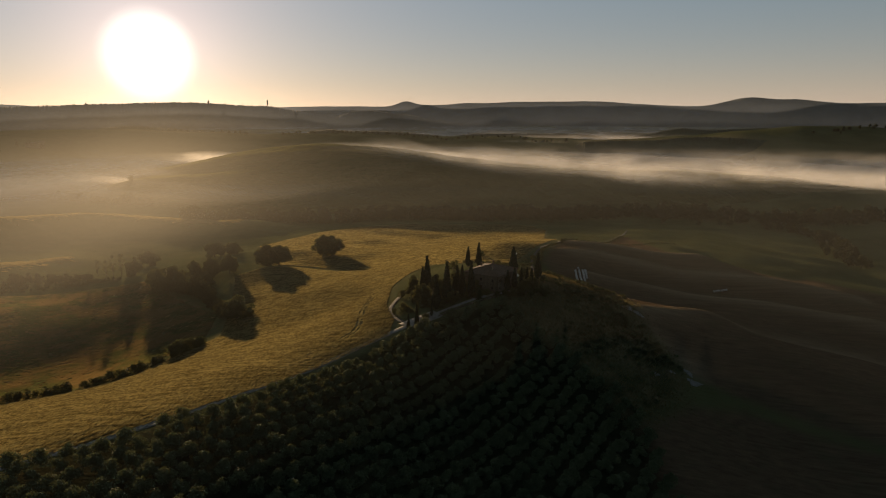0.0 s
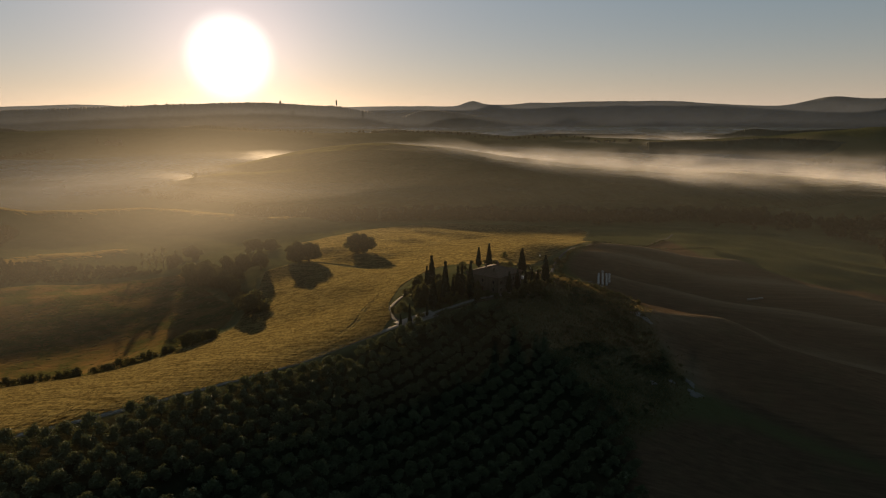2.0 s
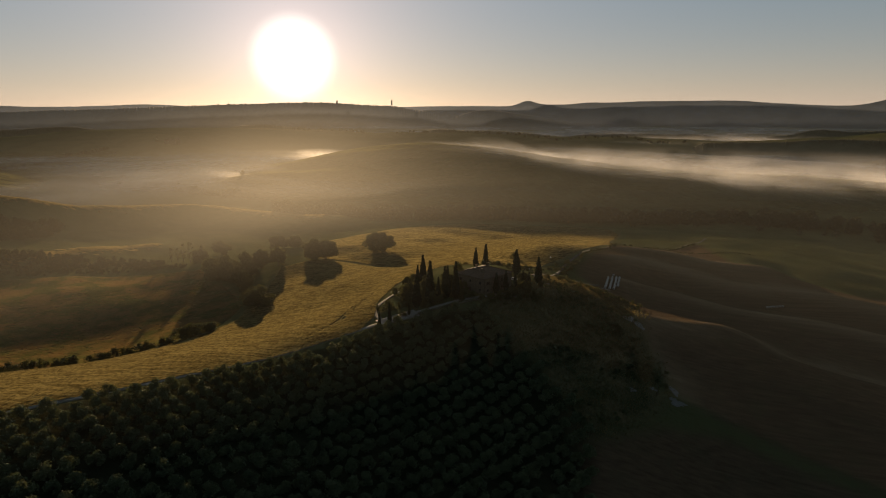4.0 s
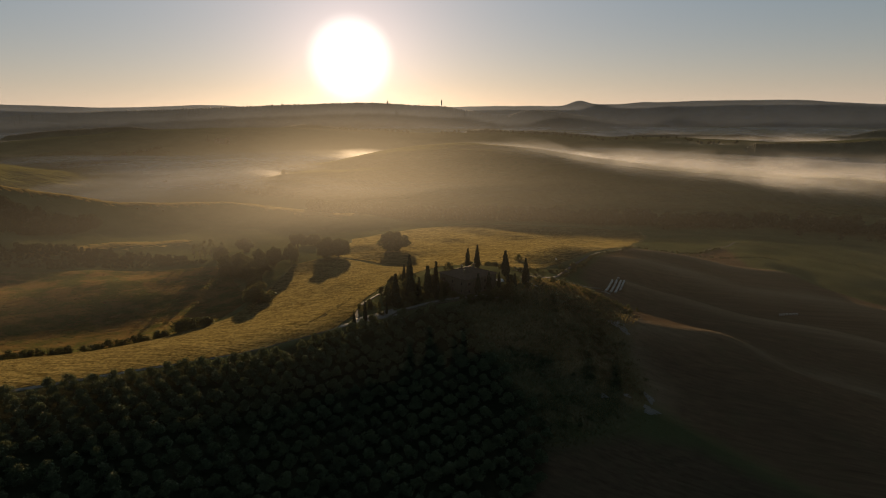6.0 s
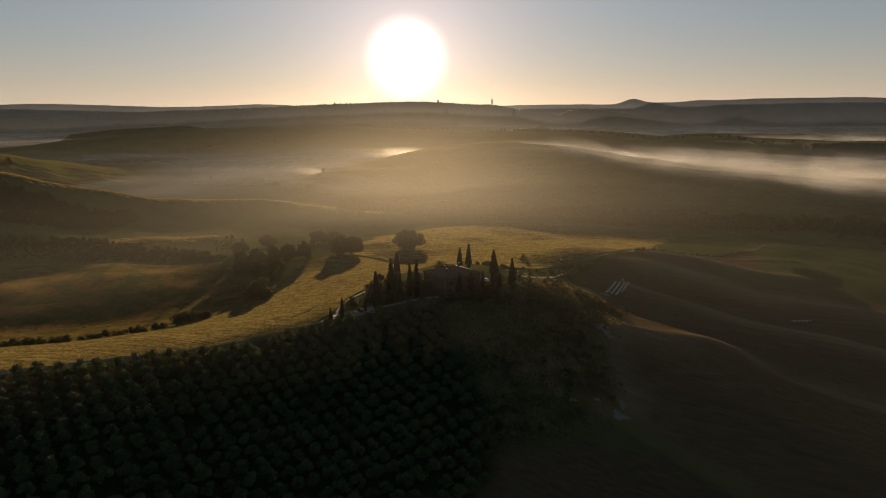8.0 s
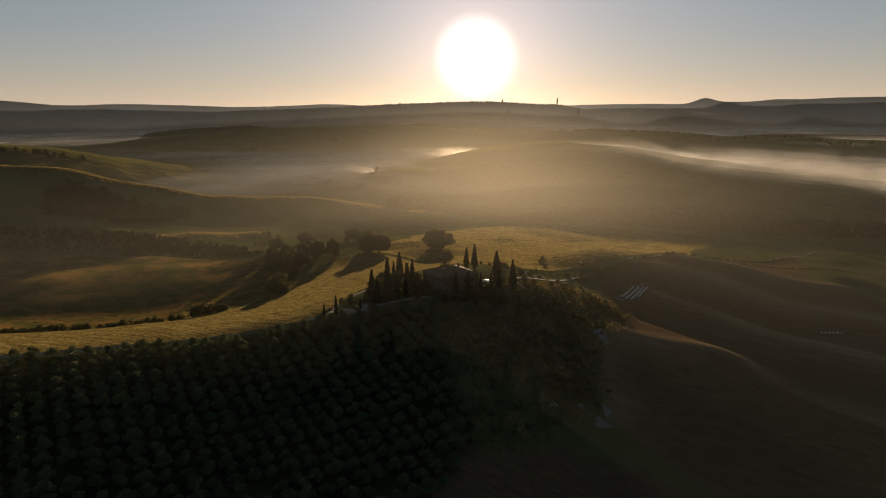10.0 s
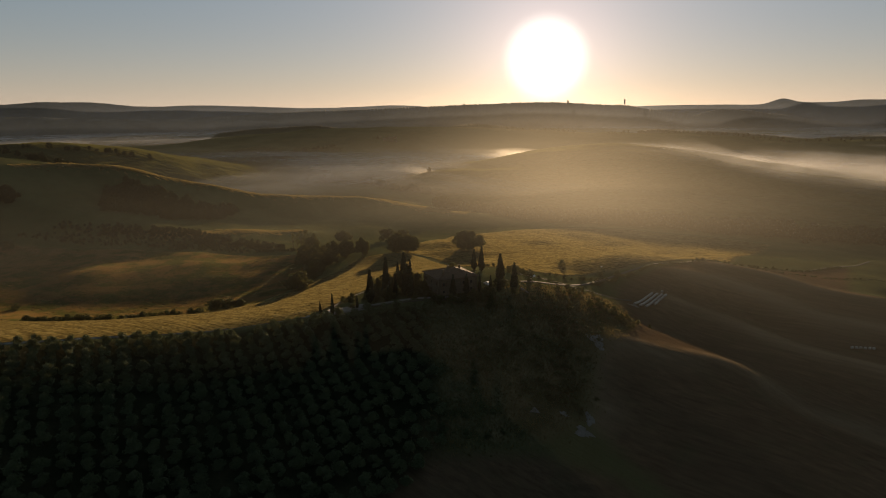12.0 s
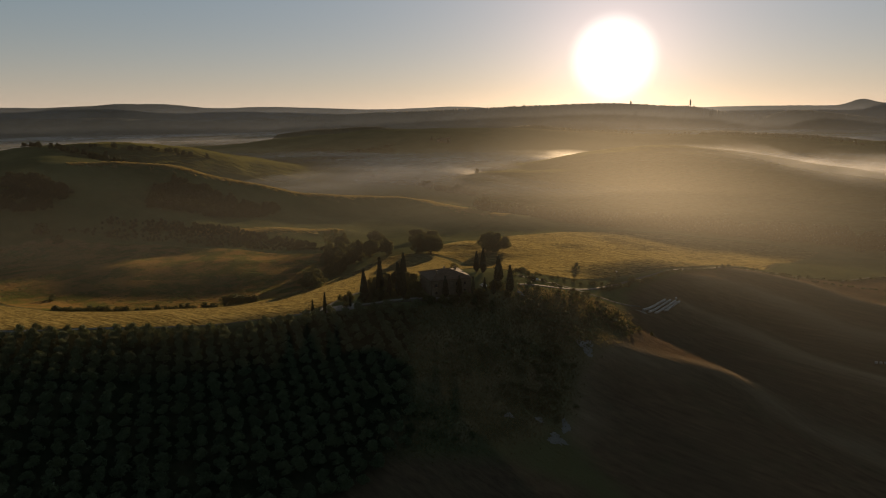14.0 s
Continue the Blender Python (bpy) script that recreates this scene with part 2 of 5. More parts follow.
hill(-60, 1118, 12.5, 209)
hill(-171, 1238, 5.8, 226)
hill(68, 1048, 10.9, 194)
hill(-410, 1265, -13.0, 237)
hill(231, 1024, -4.9, 195)
hill(426, 992, 46.4, 205)
hill(495, 869, 25.0, 192)
hill(-578, 434, 95.1, 158)
hill(-558, 356, 20.1, 150)
hill(-571, 512, 33.1, 162)
hill(-327, 613, -17.0, 134)
hill(-282, 540, 3.5, 117)
hill(-230, 570, -6.6, 115)
hill(-380, 660, 9.0, 148)
hill(-160, 640, -3.9, 120)
hill(-400, 560, -8.4, 138)
hill(-430, 860, 5.0, 185)
hill(-520, 780, 40.9, 184)
hill(-540, 690, -41.8, 175)
hill(-580, 590, -67.0, 171)
hill(-485, 548, -4.5, 150)
hill(-420, 480, 15.4, 133)
hill(-374, 279, 103.8, 112)
hill(-313, 316, 10.4, 101)
hill(-441, 375, -65.5, 129)
hill(-349, 376, -28.7, 111)
hill(-1085, 761, 9.3, 251)
hill(-1056, 591, 60.0, 240)
hill(-1029, 942, 20.4, 255)
hill(-659, 1567, -6.0, 283)
hill(-124, 1695, -1.5, 280)
hill(397, 1447, 11.6, 257)
hill(792, 1274, 14.2, 260)
hill(-680, 894, -6.2, 219)
hill(-1021, 1260, -14.3, 279)
hill(1044, 1439, -43.2, 295)
hill(865, 1545, -52.2, 292)
hill(674, 1627, -42.7, 289)
hill(475, 1686, 0.8, 287)
hill(271, 1721, -5.0, 285)
hill(63, 1730, -19.0, 283)
hill(-247, 1777, -8.0, 291)
hill(-457, 1723, -45.0, 291)
hill(1598, 2101, -11.4, 398)
hill(1295, 2290, -40.1, 395)
hill(969, 2436, -25.5, 392)
hill(625, 2534, 9.4, 389)
hill(272, 2584, -7.8, 387)
hill(-86, 2584, -17.5, 386)
hill(-439, 2534, -30.4, 385)
hill(-783, 2436, -40.3, 385)
hill(-1109, 2290, -35.1, 385)
hill(-1412, 2101, -51.7, 386)
hill(-1685, 1872, -22.4, 387)
hill(-1924, 1606, -5.9, 389)
hill(1827, 2417, 5.4, 445)
hill(1478, 2635, 11.3, 442)
hill(1102, 2802, 12.6, 439)
hill(706, 2916, 2.5, 436)
hill(299, 2973, -2.1, 434)
hill(-113, 2973, 8.7, 433)
hill(-520, 2916, 11.6, 432)
hill(-916, 2802, 11.1, 431)
hill(-1292, 2635, 18.4, 432)
hill(-1641, 2417, 15.1, 432)
hill(-1956, 2152, 8.5, 434)
hill(-2232, 1846, 2.8, 436)
hill(-1274, 1350, -52.9, 308)
hill(-1363, 1088, 17.9, 299)
hill(-313, 2279, 37.9, 352)
hill(-555, 2180, 29.5, 347)
hill(29, 2200, 27.3, 340)
hill(292, 1978, 10.8, 316)
hill(715, 1868, 3.9, 317)
hill(885, 1738, 35.5, 313)
hill(558, 1921, 13.2, 317)
hill(1167, 1982, 80.4, 356)
hill(1044, 1588, 68.6, 308)
hill(-1009, 2067, 32.2, 356)
hill(-1140, 1881, 49.3, 345)
hill(-768, 2115, 39.3, 348)
hill(-1400, 1628, 91.0, 342)
hill(330, 1090, -9.0, 110)
hill(520, 1040, -13.0, 150)
hill(740, 1040, -8.0, 150)
# the level floor of the pasture
hill(-460, 150, 5.3, 52)
hill(-400, 150, 2.1, 52)
hill(-340, 150, 2.4, 52)
hill(-280, 150, 1.3, 52)
hill(-520, 205, 3.3, 52)
hill(-460, 205, -11.3, 52)
hill(-400, 205, -16.3, 52)
hill(-340, 205, -7.5, 52)
hill(-280, 205, -7.0, 52)
hill(-220, 205, -2.7, 52)
hill(-160, 205, 2.7, 52)
hill(-520, 260, 3.5, 52)
hill(-460, 260, -15.5, 52)
hill(-400, 260, -18.3, 52)
hill(-220, 260, 2.3, 52)
hill(-160, 260, -12.9, 52)
hill(-520, 315, 3.7, 52)
hill(-460, 315, -1.0, 52)
hill(-400, 315, -17.6, 52)
hill(-340, 315, -5.3, 52)
hill(-220, 315, 6.7, 52)
hill(-160, 315, -1.3, 52)
hill(-520, 370, -2.3, 52)
hill(-460, 370, 5.8, 52)
hill(-400, 370, -3.3, 52)
hill(-340, 370, -3.9, 52)
hill(-220, 370, -1.1, 52)
hill(-460, 425, -0.8, 52)
hill(-400, 425, 2.2, 52)
hill(-280, 425, 1.4, 52)
# the run of the bare crest beyond it
hill(-560, 400, -15.1, 38)
hill(-530, 450, 2.3, 38)
hill(-508, 500, 3.9, 38)
hill(-487, 545, 4.4, 38)
hill(-468, 600, 6.6, 38)
hill(-448, 655, 3.1, 38)
hill(-437, 712, 2.9, 38)
hill(-418, 754, -1.9, 38)
hill(-385, 764, -3.6, 38)
hill(-345, 760, -3.4, 38)
hill(-300, 751, -4.4, 38)
hill(-262, 743, -3.3, 38)
hill(-230, 742, -3.1, 38)
# worn crests and dips across the ploughed slope
spur(((84, 284), (94, 296), (111, 301), (128, 310), (142, 312)), 2.8, 8)
spur(((91, 391), (115, 390), (143, 379), (182, 373), (208, 366), (240, 355)), 4.0, 11)
spur(((87, 432), (107, 440), (133, 435), (157, 424), (188, 426), (222, 415), (250, 404)), 3.6, 11)
spur(((96, 470), (125, 480), (150, 470), (182, 468)), 3.0, 10)
spur(((150, 311), (172, 309), (200, 309), (240, 300)), -5.0, 10)
spur(((92, 345), (110, 350), (128, 343), (161, 330), (195, 336), (235, 325)), -2.6, 10)
spur(((95, 412), (125, 413), (150, 402), (185, 400), (230, 388)), -2.6, 9)
spur(((200, 503), (218, 466), (240, 446)), -2.6, 10)
spur(((190, 640), (225, 600), (262, 560), (300, 535)), 3.2, 13)
spur(((225, 560), (262, 520), (300, 490)), 3.0, 12)
spur(((176, 560), (186, 497), (200, 455)), 1.8, 12)
spur(((-110, 432), (-20, 362)), 1.6, 16)
spur(((-110, 458), (-10, 386)), -1.6, 14)
spur(((-513, 1093), (-420, 1075), (-300, 1060)), 13.0, 42)
spur(((-965, 1592), (-1100, 1640)), 8.0, 45)
# the long bare crest beyond the pasture, and a worn spur before it
spur(((-230, 742), (-262, 743), (-300, 751), (-345, 760), (-385, 764), (-418, 754), (-437, 712), (-448, 655), (-487, 545), (-530, 450), (-560, 400)), 15.5, 32)
spur(((-322, 540), (-328, 520), (-346, 430), (-350, 410)), 3.5, 16)


def height(x, y):
    x, y = np.asarray(x, float), np.asarray(y, float)
    z = np.full(np.broadcast(x, y).shape, -44.0)
    for cx, cy, rise, s in HILLS:
        z += rise * np.exp(-((x - cx) ** 2 + (y - cy) ** 2) / (2 * s * s))
    for places, rise, w in SPURS:
        near = np.full(z.shape, 1e9)
        for (x0, y0), (x1, y1) in zip(places, places[1:]):
            dx, dy = x1 - x0, y1 - y0
            u = np.clip(((x - x0) * dx + (y - y0) * dy) / (dx * dx + dy * dy), 0, 1)
            near = np.minimum(near, (x - x0 - u * dx) ** 2 + (y - y0 - u * dy) ** 2)
        z += rise * np.exp(-near / (2 * w * w))
    far = np.clip((np.hypot(x - 40, y - 300) - 420) / 900, 0, 1)
    z += far * (3 * np.sin(x / 97 + 1.3 * np.sin(y / 131)) * np.sin(y / 113 + 0.7) + 2.2 * np.sin(x / 41 + y / 67) * np.sin(y / 37 - x / 90))
    near_far = np.clip((np.hypot(x - 20, y - 270) - 190) / 120, 0, 1)
    z += near_far * 0.9 * np.sin((0.45 * x + 0.89 * y) / 13 + 1.6 * np.sin(x / 47)) * np.sin(x / 61 - y / 83 + 0.5)
    z += 0.35 * np.sin(x / 11 + 0.9 * np.sin(y / 17)) * np.sin(y / 13 + 0.4)
    return z


def ground_z(x, y):
    return float(height(x, y))


def inside(poly, x, y):
    """Which of the places lie within the outline."""
    hit = np.zeros(x.shape, bool)
    for (x0, y0), (x1, y1) in zip(poly, poly[1:] + poly[:1]):
        if y0 != y1:
            hit ^= ((y0 > y) != (y1 > y)) & (x < (x1 - x0) * (y - y0) / (y1 - y0) + x0)
    return hit


CROP = [(-97, 133), (-84, 143), (-67, 162), (-50, 187), (-35, 214), (-20, 236), (-19, 252), (-24, 274), (-24, 305), (-16, 335), (-6, 352), (-14, 366), (-40, 392), (-68, 418),
        (-90, 434), (-112, 436), (-134, 415), (-112, 335), (-103, 290), (-116, 262), (-119, 242), (-128, 229), (-154, 216), (-230, 204), (-420, 205), (-420, 120), (-330, 20), (-140, 80)]
CROP_BEYOND = [(-2, 356), (-9, 371), (-36, 398), (-64, 424), (-88, 440), (-112, 442), (-130, 452), (-135, 520), (-170, 600), (-120, 690), (-40, 745), (50, 755), (100, 735), (104, 660),
               (92, 590), (94, 530), (82, 480), (67, 447), (54, 418), (38, 376), (10, 348)]
PLOUGH = [(62, 405), (64, 380), (74, 352), (86, 332), (89, 308), (86, 292), (90, 270), (98, 246), (116, 237), (160, 218), (260, 190), (330, 260), (300, 410), (255, 446),
          (204, 452), (168, 486), (168, 600), (140, 555), (112, 500), (82, 466)]
LOW_PLOUGH = [(64, 196), (90, 222), (112, 229), (150, 216), (250, 180), (260, 40), (70, 60), (58, 150)]
WORN = (((84, 284), (94, 296), (111, 301), (133, 314), (157, 309), (190, 311), (240, 300)), ((91, 391), (115, 390), (143, 379), (182, 373), (208, 366), (250, 352)),
        ((87, 432), (107, 440), (133, 435), (157, 424), (188, 426), (222, 415), (260, 400)), ((96, 470), (125, 480), (150, 470), (182, 468)), ((190, 640), (225, 600), (262, 560), (300, 535)),
        ((225, 560), (262, 520), (300, 490)), ((93, 242), (99, 252), (89, 268), (84, 284)))
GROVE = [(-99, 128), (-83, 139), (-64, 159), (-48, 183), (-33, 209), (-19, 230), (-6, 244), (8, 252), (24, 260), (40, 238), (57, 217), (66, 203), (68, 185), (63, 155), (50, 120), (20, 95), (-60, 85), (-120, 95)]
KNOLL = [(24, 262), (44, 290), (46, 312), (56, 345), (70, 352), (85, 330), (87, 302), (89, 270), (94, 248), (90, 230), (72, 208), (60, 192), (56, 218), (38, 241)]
PASTURE = [(-124, 268), (-110, 290), (-118, 335), (-150, 372), (-194, 420), (-272, 398), (-345, 364), (-420, 306), (-445, 215), (-230, 209), (-156, 224), (-130, 236)]


def linked(name, mesh, mat, parent=None):
    ob = new(name, mesh)
    if mat is not None and not mesh.materials:
        mesh.materials.append(mat)
    if parent is not None:
        ob.parent = parent
    return ob


def mesh_from(name, verts, faces, smooth=False):
    me = bpy.data.meshes.new(name)
    verts, faces = np.asarray(verts, np.float32), np.asarray(faces, np.int32)
    k = faces.shape[1]
    me.vertices.add(len(verts))
    me.vertices.foreach_set("co", verts.ravel())
    me.loops.add(faces.size)
    me.loops.foreach_set("vertex_index", faces.ravel())
    me.polygons.add(len(faces))
    me.polygons.foreach_set("loop_start", np.arange(0, faces.size, k, dtype=np.int32))
    me.polygons.foreach_set("loop_total", np.full(len(faces), k, np.int32))
    me.polygons.foreach_set("use_smooth", np.full(len(faces), smooth))
    me.update(calc_edges=True)
    me.validate()
    return me


def grid_faces(nu, nv):
    i = (np.arange(nu - 1)[:, None] * nv + np.arange(nv - 1)[None, :]).ravel()
    return np.stack([i, i + nv, i + nv + 1, i + 1], 1)


def spread_out(lo, hi, step, limit, grow):
    """Even steps from lo to hi, then growing ones to the limit on both sides."""
    mid = list(np.arange(lo, hi + step / 2, step))
    for way_to in (1, -1):
        at, s = (mid[-1] if way_to > 0 else mid[0]), step
        more = []
        while abs(at) < limit:
            s = min(s * grow, 90)
            at += way_to * s
            more.append(at)
        mid = mid + more if way_to > 0 else more[::-1] + mid
    return np.array(mid)


def smooth_line(pts, step=3.0):
    """Points at even steps along a rounded line through the given places."""
    p = np.array([pts[0], *pts, pts[-1]], float)
    out = []
    for k in range(1, len(p) - 2):
        n_ = max(2, int(np.hypot(*(p[k + 1] - p[k])) / step))
        for u in np.arange(n_) / n_:
            out.append(0.5 * (2 * p[k] + (p[k + 1] - p[k - 1]) * u + (2 * p[k - 1] - 5 * p[k] + 4 * p[k + 1] - p[k + 2]) * u ** 2
                              + (3 * p[k] - p[k - 1] - 3 * p[k + 1] + p[k + 2]) * u ** 3))
    out.append(p[-1])
    return np.array(out)


gx, gy = spread_out(-400, 400, 4, 4700, 1.05), spread_out(60, 780, 4, 4700, 1.05)
X, Y = np.meshgrid(gx, gy, indexing="ij")
Z = height(X, Y)
me = mesh_from("ground", np.stack([X.ravel(), Y.ravel(), Z.ravel()], 1), grid_faces(len(gx), len(gy)), True)
attr = me.color_attributes.new("zone", "FLOAT_COLOR", "POINT")


def soft_mask(poly):
    return np.mean([inside(poly, X + dx, Y + dy) for dx in (-2, 0, 2) for dy in (-2, 0, 2)], 0)


far_fields = np.clip((np.sin(X / 210 + 1.7 * np.sin(Y / 340)) * np.sin(Y / 260 + 0.8) - 0.25) * 3, 0, 0.7) * (np.hypot(X, Y - 300) > 620)
zones = np.stack([np.maximum(soft_mask(CROP) + soft_mask(CROP_BEYOND), far_fields), np.maximum(soft_mask(PLOUGH), soft_mask(LOW_PLOUGH)), soft_mask(PASTURE), np.ones(X.shape)], -1)
attr.data.foreach_set("color", zones.reshape(-1).astype(np.float32))
attr = me.color_attributes.new("under", "FLOAT_COLOR", "POINT")
worn = np.zeros(X.shape)
for places in WORN:
    for px, py in smooth_line(places, 5.0):
        worn = np.maximum(worn, np.exp(-((X - px) ** 2 + (Y - py) ** 2) / 70))
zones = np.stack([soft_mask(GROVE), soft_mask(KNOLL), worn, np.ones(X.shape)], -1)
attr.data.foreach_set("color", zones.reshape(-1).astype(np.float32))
ground = tagged(linked("ground", me, MAT["ground"]), "rolling hills with golden crop, ploughed earth and grass", "ground", kind="structure")


# ---- helpers for things ----
def part(name, bm, mat, parent, label=""):
    """One bmesh as one mesh object under a thing or a part."""
    me = bpy.data.meshes.new(name)
    bm.to_mesh(me)
    bm.free()
    ob = linked(name, me, mat, parent)
    return tagged(ob, label)


def stand(name, x, y, z=None, turn=0.0, scale=1.0):
    ob = new(name)
    ob.empty_display_size = 0.3
    ob.matrix_world = pose(x, y, ground_z(x, y) if z is None else z, 0, 0, turn) @ Matrix.Scale(scale, 4)
    return ob


def box(bm, x0, y0, z0, x1, y1, z1, m=None):
    v = [bm.verts.new((x, y, z)) for z in (z0, z1) for x, y in ((x0, y0), (x1, y0), (x1, y1), (x0, y1))]
    for f in ((3, 2, 1, 0), (4, 5, 6, 7), (0, 1, 5, 4), (1, 2, 6, 5), (2, 3, 7, 6), (3, 0, 4, 7)):
        bm.faces.new([v[i] for i in f])
    if m is not None:
        bmesh.ops.transform(bm, matrix=m, verts=v)
    return v


def tube(bm, points, radii, sides=7):
    """A tapered limb along the points."""
    rings = []
    for k, (p, r) in enumerate(zip(points, radii)):
        a, b = Vector(points[max(k - 1, 0)]), Vector(points[min(k + 1, len(points) - 1)])
        q = (b - a).to_track_quat("Z", "Y")
        rings.append([bm.verts.new(Vector(p) + q @ Vector((r * math.cos(6.2832 * i / sides), r * math.sin(6.2832 * i / sides), 0))) for i in range(sides)])
    for a, b in zip(rings, rings[1:]):
        for i in range(sides):
            bm.faces.new((a[i], a[(i + 1) % sides], b[(i + 1) % sides], b[i]))
    bm.faces.new(rings[-1])
    bm.faces.new(rings[0][::-1])


def leaf_cloud(rng, clumps, count, size, up=0.25):
    """Leaf sprays thrown over the outer part of overlapping clumps: arrays of corners and faces."""
    clumps = np.asarray(clumps, float)
    share = clumps[:, 3] ** 2
    pick = rng.choice(len(clumps), count, p=share / share.sum())
    d = rng.normal(size=(count, 3))
    d /= np.linalg.norm(d, axis=1)[:, None]
    r = clumps[pick, 3] * (0.55 + 0.5 * rng.random(count))
    squash = clumps[pick, 4] if clumps.shape[1] > 4 else np.ones(count)
    p = clumps[pick, :3] + d * np.stack([r, r, r * squash], 1)
    n = d + rng.normal(scale=0.8, size=(count, 3)) + (0, 0, up)
    n /= np.linalg.norm(n, axis=1)[:, None]
    a = np.cross(n, rng.normal(size=(count, 3)))
    a /= np.linalg.norm(a, axis=1)[:, None]
    b = np.cross(n, a)
    s = size * (0.6 + 0.8 * rng.random(count))[:, None]
    bend = n * s * 0.25
    v = np.stack([p - a * s, p - b * s * 0.55 + bend, p + a * s, p + b * s * 0.55 + bend], 1).reshape(-1, 3)
    return v, np.arange(4 * count).reshape(-1, 4)


def crown_mesh(name, seed, clumps, count, size, up=0.25):
    return mesh_from(name, *leaf_cloud(np.random.default_rng(seed), clumps, count, size, up))


def trunk_mesh(name, rng, tall, radius, limbs, spread, lean=0.1):
    bm = bmesh.new()
    top = Vector((rng.uniform(-lean, lean) * tall, rng.uniform(-lean, lean) * tall, tall))
    tube(bm, [(0, 0, -0.4), (0.02, 0, 0.1), top * 0.5, top], [radius * 1.5, radius * 1.15, radius * 0.9, radius * 0.7])
    for k in range(limbs):
        a = 6.2832 * (k + rng.random() * 0.5) / limbs
        out = Vector((math.cos(a), math.sin(a), 0)) * spread
        start = top * (0.55 + 0.45 * rng.random())
        tube(bm, [start, start + out * 0.5 + Vector((0, 0, tall * 0.45)), start + out + Vector((0, 0, tall * (0.7 + 0.4 * rng.random())))],
             [radius * 0.6, radius * 0.4, radius * 0.15], 5)
    me = bpy.data.meshes.new(name)
    bm.to_mesh(me)
    bm.free()
    return me


def round_clumps(rng, n, wide, low, high, size, squash=0.8):
    """Clump centres in a domed crown."""
    out = []
    for _ in range(n):
        a, u = rng.random() * 6.2832, math.sqrt(rng.random())
        h = rng.random()
        reach = wide * math.sqrt(max(0.08, 1 - (1.7 * h - 0.6) ** 2))
        out.append((reach * u * math.cos(a), reach * u * math.sin(a), low + h * (high - low), size * rng.uniform(0.7, 1.15), squash))
    return out


def make_tree(kind, trunk, crown, leaf, label, category, group, x, y, turn=0.0, scale=1.0, z=None):
    thing = tagged(stand(kind, x, y, z, turn, scale), label, category, group)
    linked("trunk", trunk, MAT["bark"], thing)
    linked("crown", crown, MAT[leaf], thing)
    return thing


# ---- gravel roads and tracks ----
def road_strip(name, pts, width, mat, label, category="road", lift=0.10, crown=0.06):
    line = smooth_line(pts)
    d = np.gradient(line, axis=0)
    side = np.stack([-d[:, 1], d[:, 0]], 1) / np.linalg.norm(d, axis=1)[:, None]
    rng = np.random.default_rng(len(line))
    across = (-1.0, -0.97, -0.5, 0.0, 0.5, 0.97, 1.0)
    rows = []
    for k, u in enumerate(across):
        w = width / 2 * u * (1 + 0.03 * rng.standard_normal(len(line)) * (abs(u) > 0.9))
        xy = line + side * w[:, None]
        z = height(xy[:, 0], xy[:, 1]) + (lift + crown * (1 - u * u) if abs(u) < 0.99 else -0.25)
        rows.append(np.column_stack([xy, z]))
    v = np.stack(rows, 1).reshape(-1, 3)
    ob = linked(name, mesh_from(name, v, grid_faces(len(line), len(across)), True), mat)
    return tagged(ob, label, category, kind="structure")


ROAD = [(-180, 75), (-130, 108), (-97, 133), (-84, 143), (-67, 162), (-51, 187), (-37, 213), (-22, 235), (-12, 245.5), (-6, 250)]
road_strip("road", ROAD, 2.7, MAT["gravel"], "pale gravel farm road beside the olive grove")
road_strip("road_yard", [(-15, 244), (-7, 250), (-2, 253.5)], 7.5, MAT["gravel"], "wide gravel turning place under the cypresses", lift=0.14)
road_strip("road_drive", [(-4, 252.5), (4, 258), (14, 265), (23, 270), (33, 277)], 1.7, MAT["gravel"], "narrow gravel drive climbing to the farmhouse", lift=0.12)
road_strip("road_field", [(-14, 246), (-20, 256), (-22, 268), (-19, 282), (-14, 292)], 2.0, MAT["earth"], "curving gravel track at the crop edge")
road_strip("road_back", [(40, 312), (46, 335), (50, 360), (55, 400), (61, 425), (70, 445), (82, 464), (100, 492), (118, 520), (138, 553), (160, 595), (180, 640)], 1.7,
           MAT["earth"], "pale gravel road curving behind the ploughed slope", lift=0.16)
road_strip("track_scrub", [(30, 330), (42, 345), (52, 352), (66, 360), (74, 372)], 1.4, MAT["earth"], "worn clay track through the scrub", lift=0.12)

# ---- cypresses round the farmhouse ----
def cypress_clumps(rng, tall, wide):
    out = []
    for h in np.linspace(0.06, 0.985, 26):
        r = wide * min(1.0, (h / 0.22) ** 0.6) * (1 - max(0.0, h - 0.25) / 0.78) ** 0.72
        for _ in range(3):
            a = rng.random() * 6.2832
            out.append((0.22 * r * math.cos(a), 0.22 * r * math.sin(a), h * tall, max(0.22, 0.80 * r), 1.1))
    return out


CYPRESS = []
for k in range(3):
    rng = np.random.default_rng(40 + k)
    bm = bmesh.new()
    tube(bm, [(0, 0, -0.3), (0, 0, 0.6), (0, 0, 8.5)], [0.28, 0.2, 0.05], 8)
    me = bpy.data.meshes.new("trunk")
    bm.to_mesh(me)
    bm.free()
    CYPRESS.append((me, crown_mesh("crown", 50 + k, cypress_clumps(rng, 10.0, 1.05), 5600, 0.25, 0.7)))


def cypress(x, y, tall, wide, label="tall dark green cypress by the farmhouse", turn=0.0):
    k = int(abs(x * 7 + y)) % 3
    t = make_tree("cypress", *CYPRESS[k], "cypress", label, "tree", "cypresses round the farmhouse", x, y, turn or x * 31)
    t.scale = (wide / 2.1, wide / 2.1, tall / 10.3)
    return t


